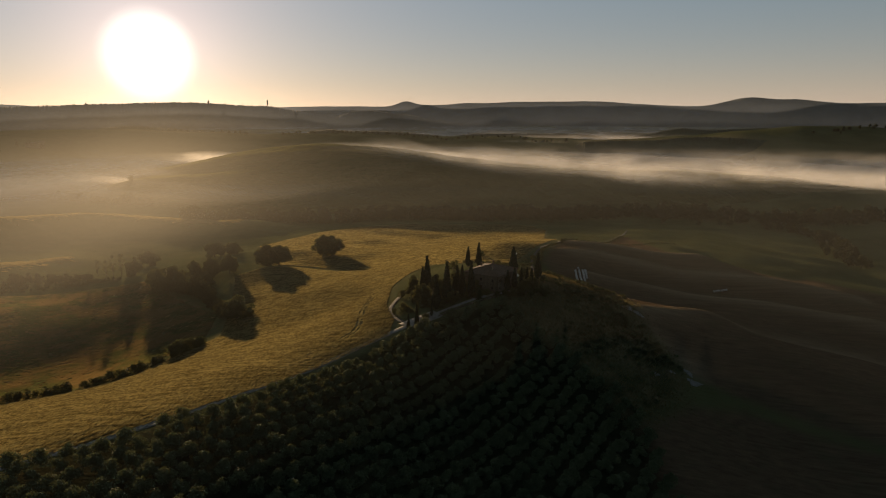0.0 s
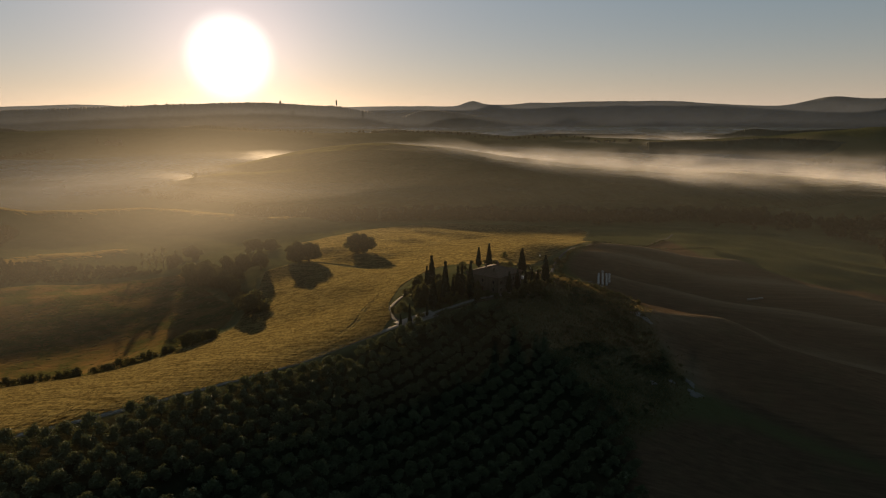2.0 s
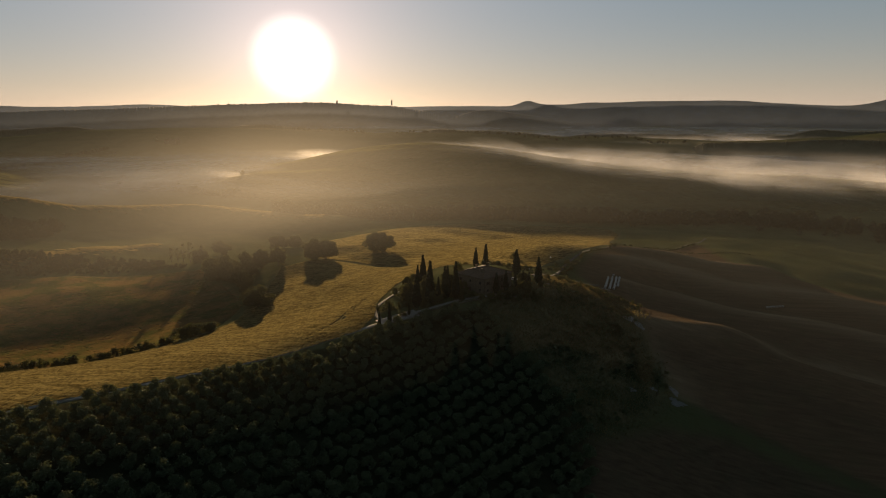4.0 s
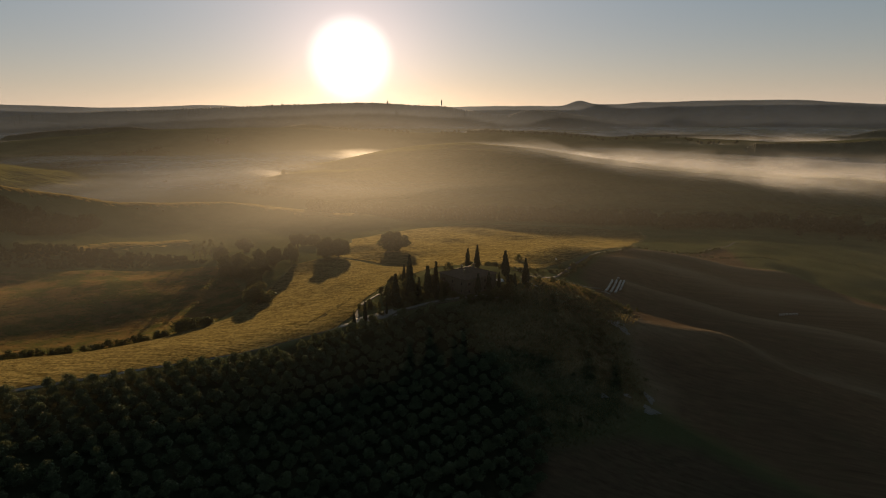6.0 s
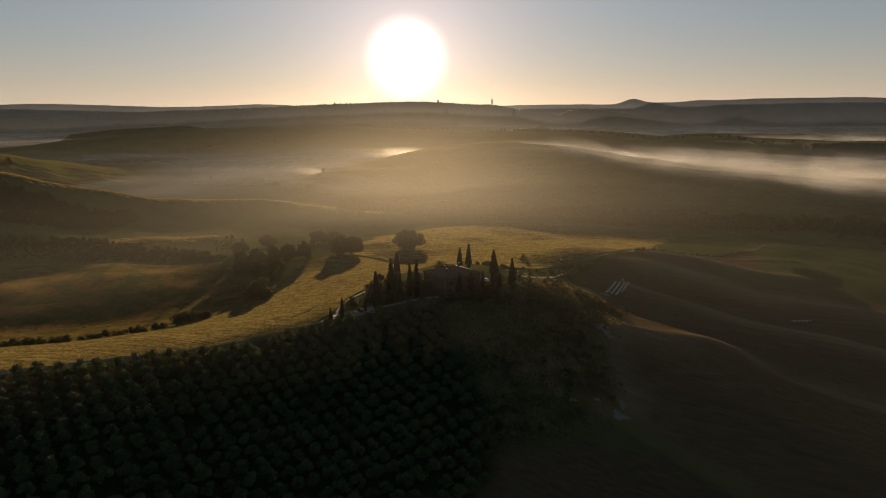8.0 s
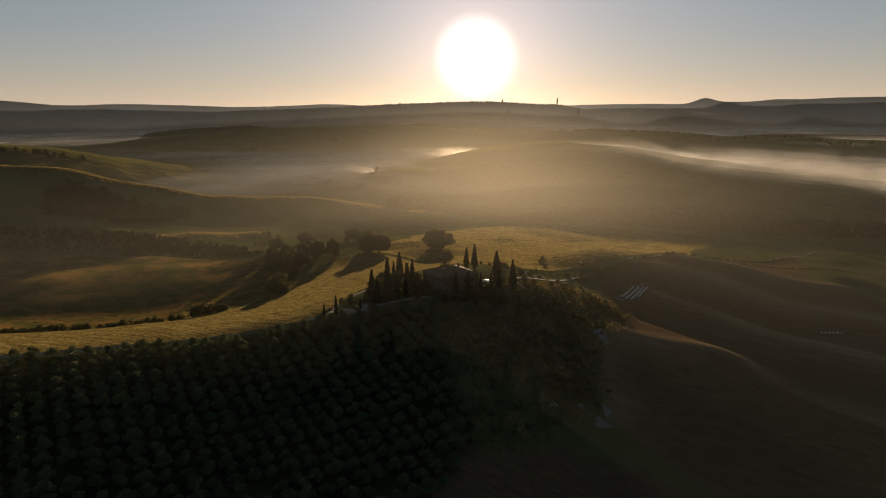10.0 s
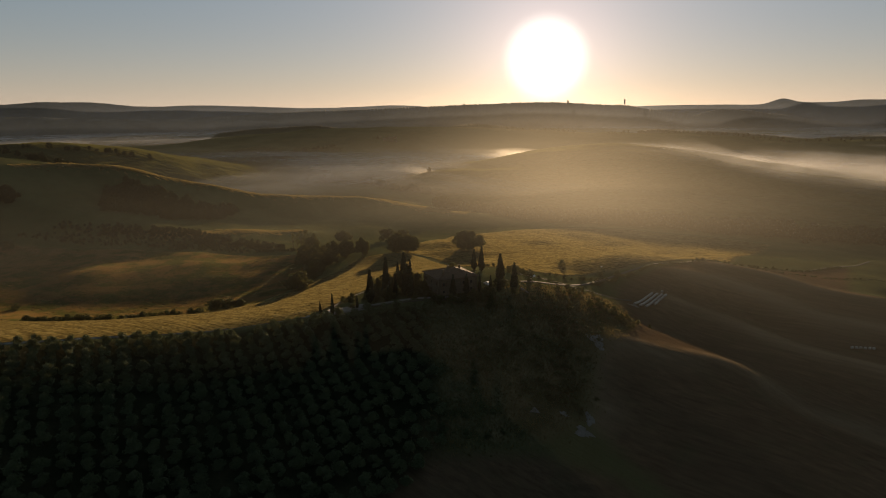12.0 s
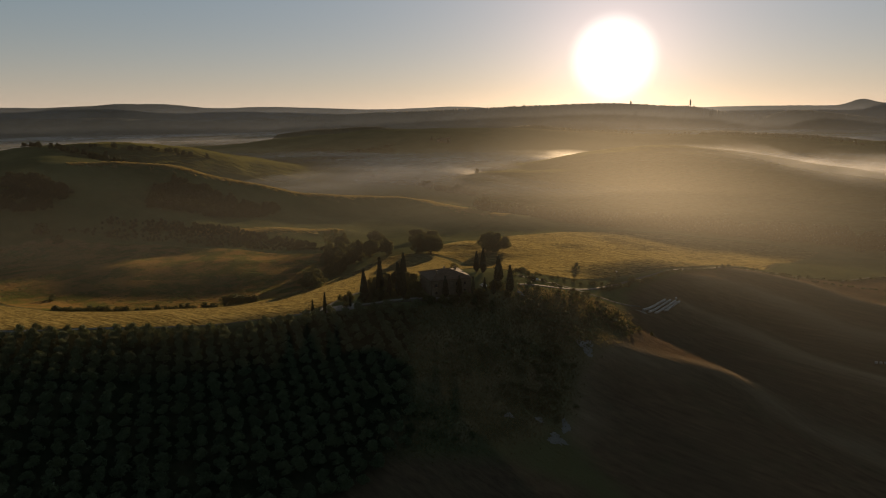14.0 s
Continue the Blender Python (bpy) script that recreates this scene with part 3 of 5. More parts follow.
for x, y, tall, wide in ((12.4, 319, 10.3, 3.0), (17.5, 317, 12.3, 3.3), (33.2, 305.5, 12.4, 4.2), (43.7, 298, 12.6, 3.6), (-2.8, 257.6, 14.6, 3.8), (1.6, 262.8, 18.2, 4.0),
                         (-7, 288, 14.3, 3.8), (11.7, 265.8, 16.3, 3.3), (8, 267.5, 14.0, 3.0), (6, 272, 12.5, 3.0), (34.5, 284, 8.2, 1.8), (37.5, 288, 7.5, 1.7), (31, 279, 9.0, 2.6),
                         (27.5, 274, 9.5, 2.8), (40, 291, 6.5, 2.2), (-9, 286, 10.5, 2.4), (4.5, 265.5, 10.0, 2.2)):
    cypress(x, y, tall, wide)
for x, y, tall, wide in ((-12.9, 238, 7.2, 1.5), (-10, 242, 9.4, 1.8), (-4.5, 251, 5.2, 1.2)):
    cypress(x, y, tall, wide, "slim young cypress beside the gravel road")

# ---- olive grove ----
OLIVES = []
for k in range(4):
    rng = np.random.default_rng(70 + k)
    OLIVES.append((trunk_mesh("trunk", rng, 1.3, 0.16, 4, 0.8), crown_mesh("crown", 80 + k, round_clumps(rng, 16, 1.85, 1.2, 3.6, 1.0, 0.85), 1000, 0.24, 0.6)))
rng = np.random.default_rng(7)
row_way, row_off = Vector((-0.85, 0.53)), Vector((0.53, 0.85))
spots = []
for i in range(-45, 46):
    for j in range(-45, 46):
        p = Vector((0, 170)) + row_way * (i * 5.4) + row_off * (j * 5.2)
        p += Vector((rng.normal(0, 0.25), rng.normal(0, 0.25)))
        if inside(GROVE, np.array([p.x]), np.array([p.y]))[0] and rng.random() > 0.03:
            spots.append((p.x, p.y))
spots.sort(key=lambda p: (p[0] + 10) ** 2 + (p[1] - 150) ** 2)
for k, (x, y) in enumerate(spots[:300]):
    make_tree("olive_tree", *OLIVES[k % 4], "olive", "grey-green olive tree with a rounded crown in the grove", "tree", "olive trees in the grove", x, y, rng.random() * 360, rng.uniform(0.82, 1.12))
vs, fs, base = [], [], 0
for k, (x, y) in enumerate(spots[300:]):
    me = OLIVES[k % 4][1]
    co = np.empty(len(me.vertices) * 3, np.float32)
    me.vertices.foreach_get("co", co)
    a, s = rng.random() * 6.2832, rng.uniform(0.85, 1.15)
    co = co.reshape(-1, 3) * s
    co = np.stack([co[:, 0] * math.cos(a) - co[:, 1] * math.sin(a) + x, co[:, 0] * math.sin(a) + co[:, 1] * math.cos(a) + y, co[:, 2] + ground_z(x, y)], 1)
    vs.append(co)
    fs.append(np.arange(len(co)).reshape(-1, 4) + base)
    base += len(co)
if vs:
    tagged(linked("olive_grove_edge", mesh_from("olive_grove_edge", np.concatenate(vs), np.concatenate(fs)), MAT["olive"]), "outer rows of grey-green olive trees", "olive grove", kind="stuff")

# ---- oaks, bushes and hedges ----
OAKS = []
for k in range(4):
    rng = np.random.default_rng(100 + k)
    OAKS.append((trunk_mesh("trunk", rng, 2.6, 0.42, 6, 3.8), crown_mesh("crown", 110 + k, round_clumps(rng, 40, 6.3, 1.9, 9.4, 2.0, 0.8), 9000, 0.38)))
THICKETS = []
for k in range(3):
    rng = np.random.default_rng(120 + k)
    THICKETS.append((trunk_mesh("trunk", rng, 1.6, 0.35, 6, 3.0), crown_mesh("crown", 125 + k, round_clumps(rng, 34, 5.8, 0.8, 8.6, 1.8, 0.8), 5600, 0.38)))
BUSHES = []
for k in range(4):
    rng = np.random.default_rng(130 + k)
    BUSHES.append((trunk_mesh("trunk", rng, 0.5, 0.10, 4, 0.6), crown_mesh("crown", 140 + k, round_clumps(rng, 12, 1.3, 0.35, 2.1, 0.75, 0.85), 560, 0.20, 1.4)))
THIN = []
for k in range(2):
    rng = np.random.default_rng(160 + k)
    THIN.append((trunk_mesh("trunk", rng, 5.5, 0.24, 5, 2.2), crown_mesh("crown", 170 + k, round_clumps(rng, 14, 2.4, 3.0, 13.5, 0.95, 1.1), 1000, 0.30)))


def oak(x, y, tall, wide, label, k=0, turn=0.0):
    t = make_tree("oak_tree", *OAKS[k % 4], "oak", label, "tree", "oaks at the field edge", x, y, turn)
    t.scale = (wide / 13.0, wide / 13.0, tall / 10.8)
    return t


def thicket(x, y, tall, wide, label, k=0, name="thicket_tree", leaf="oak"):
    t = make_tree(name, *THICKETS[k % 3], leaf, label, "tree", "thickets", x, y, x * 41 + y)
    t.scale = (wide / 14.0, wide / 14.0, tall / 10.0)
    return t


def bush(x, y, tall, wide, label, leaf="scrub", group="bushes", k=0, name="bush"):
    t = make_tree(name, *BUSHES[k % 4], leaf, label, "bush", group, x, y, x * 57 + y * 13)
    t.scale = (wide / 3.6, wide / 3.6, tall / 2.6)
    return t


oak(-88.5, 486, 14.5, 18.5, "broad dark oak standing alone in golden crop", 0, 20)
oak(-82.5, 488, 14.2, 17, "broad dark oak standing alone in golden crop", 1, 100)
oak(-118.5, 440, 15.0, 19, "spreading oak with gaps at the crop edge", 2, 50)
oak(-112, 442, 14.4, 17, "spreading oak with gaps at the crop edge", 3, 10)
oak(-140, 424, 13.5, 10.5, "small upright oak beside the spreading ones", 1, 200)
oak(-150, 418, 13, 13, "tall oak at the edge of the copse", 0, 30)
for x, y, tall, wide, k in ((-160, 413, 14, 15, 0), (-170, 408, 14, 15, 2), (-163, 398, 12, 16, 1), (-152, 388, 9, 14, 2), (-180, 405, 13, 15, 0), (-172, 396, 11, 15, 1)):
    thicket(x, y, tall, wide, "dense dark oak in the copse", k, "copse_tree")
thicket(-103, 318, 12.5, 19, "round dense dark bushy oak at the hedge end", 2)
thicket(-111, 327, 9.0, 13, "round dense dark bushy oak at the hedge end", 0)
for x, y, tall, wide, k in ((-128, 356, 9, 11, 0), (-140, 374, 11, 13, 1), (-121, 343, 7, 10, 2), (-134, 366, 10, 12, 1), (-148, 384, 12, 13, 0), (-157, 388, 11, 13, 2), (-146, 396, 11, 12, 1)):
    thicket(x, y, tall, wide, "leafy dark tree at the foot of the copse", k)
for x, y, tall, wide, k in ((-232, 512, 12, 17, 1), (-178, 506, 11, 18, 0), (-166, 512, 10, 16, 2), (-216, 452, 11, 14, 3)):
    oak(x, y, tall, wide, "hazy oak beyond the copse", k, y)
for x, y, tall, wide, k in ((-200, 447, 4, 9, 0), (-188, 436, 5, 10, 1)):
    thicket(x, y, tall, wide, "low hazy thicket along the pasture edge", k)
for x, y, k, s in ((-247, 462, 0, 0.85), (-240, 460, 1, 0.8), (-234, 458, 1, 1.05), (-227, 456, 0, 1.15), (-217, 456, 0, 0.95)):
    make_tree("poplar", *THIN[k], "oak", "thin half-bare poplar in the haze", "tree", "poplars", x, y, x, s)

rng = np.random.default_rng(21)
hedge_line = smooth_line([(-196, 214), (-175, 213), (-154, 217), (-134, 223), (-126, 232), (-120, 246), (-117, 262), (-113, 272), (-107, 281)], 2.2)
k = 0
for x, y in hedge_line:
    if rng.random() < 0.93:
        big_one = 1.5 if -118 < x < -108 and y > 262 else 1.0
        bush(x + rng.normal(0, 0.6), y + rng.normal(0, 0.6), rng.uniform(2.6, 4.6) * big_one, rng.uniform(4.0, 6.4) * big_one, "dark leafy bush in the field hedge", "oak", "hedge bushes", k, "hedge_bush")
        k += 1
for x, y, s in ((-428, 303, 12), (-408, 308, 9), (-252, 236, 4), (-246, 233, 3)):
    bush(x, y, s, s * 1.3, "round dark bush alone in the pasture", "oak", "pasture bushes", k)

for line_, lo_, hi_ in (([(52, 372), (58, 408), (67, 438), (80, 462), (98, 490), (117, 520), (137, 553), (158, 590)], 0.9, 2.2), ([(24, 330), (36, 338), (48, 346), (56, 352)], 0.8, 1.8),
                        ([(20, 352), (34, 364), (46, 376), (52, 392)], 0.9, 2.0), ([(0, 350), (12, 352), (22, 346), (30, 338)], 1.2, 2.6), ([(110, 500), (140, 520), (170, 540), (196, 560)], 0.5, 1.2)):
    for x, y in smooth_line(line_, 3.4):
        bush(x + 2.4 + rng.normal(0, 0.9), y + rng.normal(0, 0.9), rng.uniform(lo_, hi_), rng.uniform(2.2, 4.2), "low dark hedge bush on a field bank", "scrub", "bank bushes", k, "bank_bush")
        k += 1
# scrub and flowering broom on the knoll
for _ in range(70):
    u = rng.random()
    x, y = 58 + u * 26 + rng.normal(0, 6), 336 - u * 14 + rng.normal(0, 7)
    bush(x, y, rng.uniform(1.0, 2.2), rng.uniform(1.8, 3.4), "yellow flowering broom bush on the slope" if _ % 3 else "dark scrub bush on the slope",
         "broom" if _ % 3 else "scrub", "broom bushes", _, "broom_bush")
for _ in range(110):
    u = rng.random()
    x, y = 60 + u * 28 + rng.normal(0, 6), 302 - u * 62 + rng.normal(0, 6)
    bush(x, y, rng.uniform(0.7, 2.0), rng.uniform(1.6, 4.0), "yellow flowering broom bush on the slope" if _ % 2 == 0 else "dark scrub bush on the slope",
         "broom" if _ % 2 == 0 else "scrub", "broom bushes", _, "broom_bush")
SLOPE = [(44, 262), (52, 300), (62, 326), (80, 318), (84, 300), (90, 268), (95, 246), (88, 232), (72, 212), (60, 200), (55, 220), (40, 245)]
thick_spots = [(rng.uniform(42, 94), rng.uniform(205, 322)) for _ in range(26)]
for _ in range(230):
    cx, cy = thick_spots[_ % 26]
    x, y = cx + rng.normal(0, 6), cy + rng.normal(0, 6)
    if inside(SLOPE, np.array([x]), np.array([y]))[0]:
        bush(x, y, rng.uniform(0.5, 1.5), rng.uniform(1.2, 3.0), "small yellow-green broom tuft on the slope" if _ % 5 == 0 else "low dry scrub tuft on the knoll slope",
             "broom" if _ % 5 == 0 else "scrub", "scrub tufts", _, "scrub_tuft")
for _ in range(70):
    a = rng.random()
    x, y = -16 + 62 * a + rng.normal(0, 2.5), 260 + 20 * a + rng.normal(0, 4)
    if abs(x - 21) < 13 and abs(y - 284) < 13:
        continue
    bush(x, y, rng.uniform(1.4, 3.6), rng.uniform(2.0, 4.6), "dark garden shrub beside the farmhouse", "oak", "garden shrubs", _, "shrub")
for x, y, tall, wide in ((5, 311, 5.0, 6.0), (-14, 296, 5, 6), (-18, 280, 4, 5), (-12, 272, 4.5, 6), (-16, 262, 3.5, 5), (-8, 264, 5, 6), (46, 294, 3.5, 5), (38, 300, 3, 6), (42, 318, 2, 4),
                         (28, 326, 3, 5), (36, 330, 2.5, 7), (24, 403, 4, 5), (53, 325, 2.5, 4), (47, 316, 2, 4), (56, 405, 3, 5), (50, 395, 2.5, 4), (20, 350, 2.5, 6), (14, 360, 2.5, 5)):
    bush(x, y, tall, wide, "leafy shrub on the knoll", "oak", "garden shrubs", int(x) % 4, "shrub")
for x, y, tall, wide, k in ((-9, 270, 8, 8, 0), (-1, 268, 9, 9, 1), (6, 277, 8, 9, 2), (-3, 279, 8, 9, 0), (-13, 282, 7, 8, 1), (3, 262, 6, 7, 2), (13, 272, 6, 7, 0), (26, 266.5, 3.5, 5, 1),
                            (33, 272, 4, 6, 2), (39, 283, 5, 7, 0), (37, 296, 4, 6, 1)):
    thicket(x, y, tall, wide, "dense dark garden tree beside the farmhouse", k, "garden_tree")

# ---- the farmhouse ----
def wall_panel(bm, length, high, thick, openings, m):
    """A wall along x with real openings (x0, z0, x1, z1) through it."""
    xs = sorted({0.0, length, *[v for o in openings for v in (o[0], o[2])]})
    zs = sorted({0.0, high, *[v for o in openings for v in (o[1], o[3])]})
    for xa, xb in zip(xs, xs[1:]):
        for za, zb in zip(zs, zs[1:]):
            if not any(o[0] <= xa and xb <= o[2] and o[1] <= za and zb <= o[3] for o in openings):
                box(bm, xa, 0, za, xb, thick, zb, m)


def farmhouse(x, y, z, turn, long, deep, high, rise, label):
    """Two storeys of stone under a hipped tile roof; the origin is the front corner, the fronts run along +x and +y."""
    house = tagged(stand("farmhouse", x, y, z, turn), label, "house")
    sides = ((long, pose(0, 0, 0)), (deep, pose(long, 0, 0, 0, 0, 90)), (long, pose(long, deep, 0, 0, 0, 180)), (deep, pose(0, deep, 0, 0, 0, -90)))
    for k, (length, m) in enumerate(sides):
        holes, n_ = [], 4 if k % 2 == 0 else 3
        for i in range(n_):
            cx = length * (i + 0.6 + 0.08 * ((i + k) % 3 - 1)) / (n_ + 0.2)
            holes.append((cx - 0.5, 4.0, cx + 0.5, 5.35))
            holes.append((cx - 0.6, 0.0, cx + 0.6, 2.2) if i == 1 else (cx - 0.48, 1.0, cx + 0.48, 2.2))
        bm = bmesh.new()
        wall_panel(bm, length, high, 0.55, holes, m)
        part("wall", bm, MAT["stone"], house)
        for x0, z0, x1, z1 in holes:
            name = "door" if z0 == 0 else "window"
            bm = bmesh.new()
            for a, b, c_, d in ((x0, z0, x0 + 0.08, z1), (x1 - 0.08, z0, x1, z1), (x0 + 0.08, z1 - 0.08, x1 - 0.08, z1), (x0 + 0.08, z0, x1 - 0.08, z0 + 0.08), ((x0 + x1) / 2 - 0.04, z0 + 0.08, (x0 + x1) / 2 + 0.04, z1 - 0.08)):
                box(bm, a, 0.22, b, c_, 0.30, d, m)
            w = part(name, bm, MAT["shutter"], house)
            bm = bmesh.new()
            box(bm, x0 + 0.06, 0.25, z0 + 0.06, x1 - 0.06, 0.27, z1 - 0.06, m)
            part("pane" if name == "window" else "door_leaf", bm, MAT["glass" if name == "window" else "shutter"], w)
            bm = bmesh.new()
            box(bm, x0 - 0.12, -0.06, z1, x1 + 0.12, -0.004, z1 + 0.16, m)
            part("lintel", bm, MAT["stone"], w)
            if name == "window":
                bm = bmesh.new()
                box(bm, x0 - 0.1, -0.10, z0 - 0.12, x1 + 0.1, -0.004, z0, m)
                part("sill", bm, MAT["stone"], w)
                if z0 > 3 and (k + int(x0)) % 2:
                    for a, b in ((x0 - 0.52, x0 - 0.02), (x1 + 0.02, x1 + 0.52)):
                        bm = bmesh.new()
                        box(bm, a, -0.07, z0, b, -0.004, z1, m)
                        part("shutter", bm, MAT["shutter"], w)
    # hipped roof: slabs of tile courses, each a step proud of the next
    over, courses = 0.55, 15
    ridge = max(0.6, (long - deep) / 2 + 0.8)
    for k in range(4):
        bm, rings = bmesh.new(), []
        for c_ in range(courses):
            for u, lift in ((c_ / courses, 0.09), ((c_ + 1) / courses, 0.03)):
                hx, hy = (long / 2 + over) * (1 - u) + ridge * u, (deep / 2 + over) * (1 - u) + 0.02 * u
                corners = [(-hx, -hy), (hx, -hy), (hx, hy), (-hx, hy)]
                rings.append([bm.verts.new((long / 2 + px, deep / 2 + py, high - 0.12 + rise * u + lift)) for px, py in (corners[k], corners[(k + 1) % 4])])
        under = [bm.verts.new((v.co.x, v.co.y, v.co.z - 0.15)) for v in rings[0]]
        for (a, b), (e, d_) in zip([under] + rings, rings):
            bm.faces.new((a, b, d_, e))
        part("roof_slope", bm, MAT["roof"], house)
    bm = bmesh.new()
    cx, cy, zt = long / 2, deep / 2, high + rise
    tube(bm, [(cx - ridge, cy, zt), (cx + ridge, cy, zt)], [0.16, 0.16], 8)
    for sx in (-1, 1):
        for sy in (-1, 1):
            tube(bm, [(cx + sx * (long / 2 + over), cy + sy * (deep / 2 + over), high), (cx + sx * ridge, cy, zt)], [0.14, 0.14], 8)
    part("ridge_tiles", bm, MAT["roof"], house)
    for px, py, up in ((0.22, 0.30, 0.55), (0.80, 0.62, 0.55), (0.60, 0.86, 0.25)):
        bm = bmesh.new()
        box(bm, long * px - 0.35, deep * py - 0.3, high + rise * up - 0.5, long * px + 0.35, deep * py + 0.3, high + rise * up + 1.3)
        ch = part("chimney", bm, MAT["stone"], house)
        bm = bmesh.new()
        box(bm, long * px - 0.45, deep * py - 0.4, high + rise * up + 1.3, long * px + 0.45, deep * py + 0.4, high + rise * up + 1.42)
        part("chimney_cap", bm, MAT["roof"], ch)
    return house


farmhouse(23.0, 270.6, 12.6, 56.0, 17.5, 16.5, 7.0, 2.6, "two-storey stone farmhouse with hipped tile roof on the knoll")


def low_wall(name, pts, high, thick, label):
    """A dry stone wall: one uneven course of stones upon another."""
    line = smooth_line(pts, 1.2)
    wall = tagged(stand(name, *line[0], 0), label, "wall")
    wall.matrix_world = Matrix()
    rng = np.random.default_rng(3)
    bm = bmesh.new()
    for (x0, y0), (x1, y1) in zip(line, line[1:]):
        a = math.degrees(math.atan2(y1 - y0, x1 - x0))
        for c_ in range(3):
            h = high / 3
            m = pose(x0, y0, ground_z(x0, y0) - 0.1 + c_ * h, rng.normal(0, 1.5), rng.normal(0, 1.5), a)
            box(bm, 0.02, -thick / 2 + rng.normal(0, 0.03), 0, math.hypot(x1 - x0, y1 - y0) - 0.02, thick / 2, h - 0.02, m)
    part("stones", bm, MAT["stone"], wall)


low_wall("stone_wall", [(-2, 250.5), (6, 256.5), (16, 263), (25, 268.5), (36, 275.5)], 0.6, 0.45, "low pale dry stone wall along the drive")


# ---- a parked car, a signpost, wrapped bales ----
def car(x, y, turn):
    thing = tagged(stand("car", x, y, None, turn), "small white hatchback parked on the grass", "car")
    bm = bmesh.new()
    outline = [(-1.9, 0.35), (-1.95, 0.8), (-1.75, 0.95), (-1.55, 1.42), (0.35, 1.46), (1.0, 0.95), (1.85, 0.82), (1.95, 0.35)]
    left = [bm.verts.new((px, -0.82 if pz < 1 else -0.66, pz)) for px, pz in outline]
    right = [bm.verts.new((px, 0.82 if pz < 1 else 0.66, pz)) for px, pz in outline]
    bm.faces.new(left[::-1])
    bm.faces.new(right)
    for i in range(len(outline)):
        j = (i + 1) % len(outline)
        bm.faces.new((left[i], left[j], right[j], right[i]))
    bmesh.ops.bevel(bm, geom=bm.edges[:], offset=0.05, segments=2, affect="EDGES")
    part("body", bm, MAT["white_paint"], thing)
    for px in (-1.2, 1.25):
        for py in (-0.80, 0.80):
            bm = bmesh.new()
            tube(bm, [(px, py - 0.1, 0.31), (px, py + 0.1, 0.31)], [0.31, 0.31], 16)
            wheel = part("wheel", bm, MAT["rubber"], thing)
            bm = bmesh.new()
            tube(bm, [(px, py - 0.11, 0.31), (px, py + 0.11, 0.31)], [0.18, 0.18], 12)
            part("rim", bm, MAT["film_white"], wheel)
    for sy in (-1, 1):
        bm = bmesh.new()
        box(bm, -1.4, 0.735 * sy - 0.012, 1.0, 0.45, 0.735 * sy + 0.012, 1.36, Matrix.Translation((0, 0, 0)))
        part("side_window", bm, MAT["glass"], thing)


car(32.6, 294.5, 150)
car(36.0, 333.0, 165)

post = tagged(stand("signpost", 46, 408), "small pale signpost beside the gravel road", "signpost")
bm = bmesh.new()
tube(bm, [(0, 0, -0.3), (0, 0, 2.2)], [0.05, 0.05], 8)
part("pole", bm, MAT["bark"], post)
bm = bmesh.new()
box(bm, -0.45, -0.07, 1.5, 0.45, -0.05, 2.1)
part("board", bm, MAT["white_paint"], post, "plain white board")


def bale_mesh():
    bm = bmesh.new()
    prof = [(-0.57, 0.0), (-0.57, 0.46), (-0.48, 0.58), (0.0, 0.62), (0.48, 0.58), (0.57, 0.46), (0.57, 0.0)]
    tube(bm, [(px, 0, 0.62) for px, r in prof], [max(r, 0.02) for px, r in prof], 14)
    for f in bm.faces:
        f.smooth = True
    me = bpy.data.meshes.new("bale")
    bm.to_mesh(me)
    bm.free()
    return me


BALE = bale_mesh()
along = Vector((0.13, 0.99)).normalized()
rng = np.random.default_rng(5)


def bale(x, y, turn):
    b = linked("bale", BALE, MAT["film_white"])
    b.matrix_world = pose(x, y, ground_z(x, y) - 0.03, 0, 0, turn)
    tagged(b, "white film-wrapped round bale lying in a row", "bale", "wrapped bales")


for row, (x, y, count) in enumerate(((77.0, 368.0, 17), (79.4, 369.0, 17), (81.9, 371.0, 16), (84.4, 377.5, 12))):
    for i in range(count):
        p = Vector((x, y)) + along * (i * 1.31 + rng.normal(0, 0.05))
        bale(p.x + rng.normal(0, 0.08), p.y, 82.5 + rng.normal(0, 3))
bale(83, 397, 20)
for i in range(6):
    bale(171 + i * 1.75, 404.5 + 0.5 * i + rng.normal(0, 0.1), 16 + rng.normal(0, 5))


def bare_patch(x, y, rx, ry, turn, mat="clay"):
    """A worn patch of pale earth, thin at its uneven rim."""
    rng = np.random.default_rng(int(abs(x * 10 + y)))
    rings, sides = 5, 28
    wob = 1 + 0.28 * np.sin(np.arange(sides) * 6.2832 / sides * 3 + rng.random() * 6) + 0.14 * rng.standard_normal(sides)
    v = []
    for r in np.linspace(0.02, 1, rings):
        a = np.arange(sides) * 6.2832 / sides
        px, py = rx * r * wob * np.cos(a), ry * r * wob * np.sin(a)
        t = radians(turn)
        qx, qy = x + px * math.cos(t) - py * math.sin(t), y + px * math.sin(t) + py * math.cos(t)
        v.append(np.column_stack([qx, qy, height(qx, qy) + (0.12 if r < 0.99 else -0.15)]))
    f = [(i * sides + j, i * sides + (j + 1) % sides, (i + 1) * sides + (j + 1) % sides, (i + 1) * sides + j) for i in range(rings - 1) for j in range(sides)]
    tagged(linked("bare_patch", mesh_from("bare_patch", np.concatenate(v), np.array(f), True), MAT[mat]), "pale bare clay patch eroded out of the slope", "earth", kind="structure")


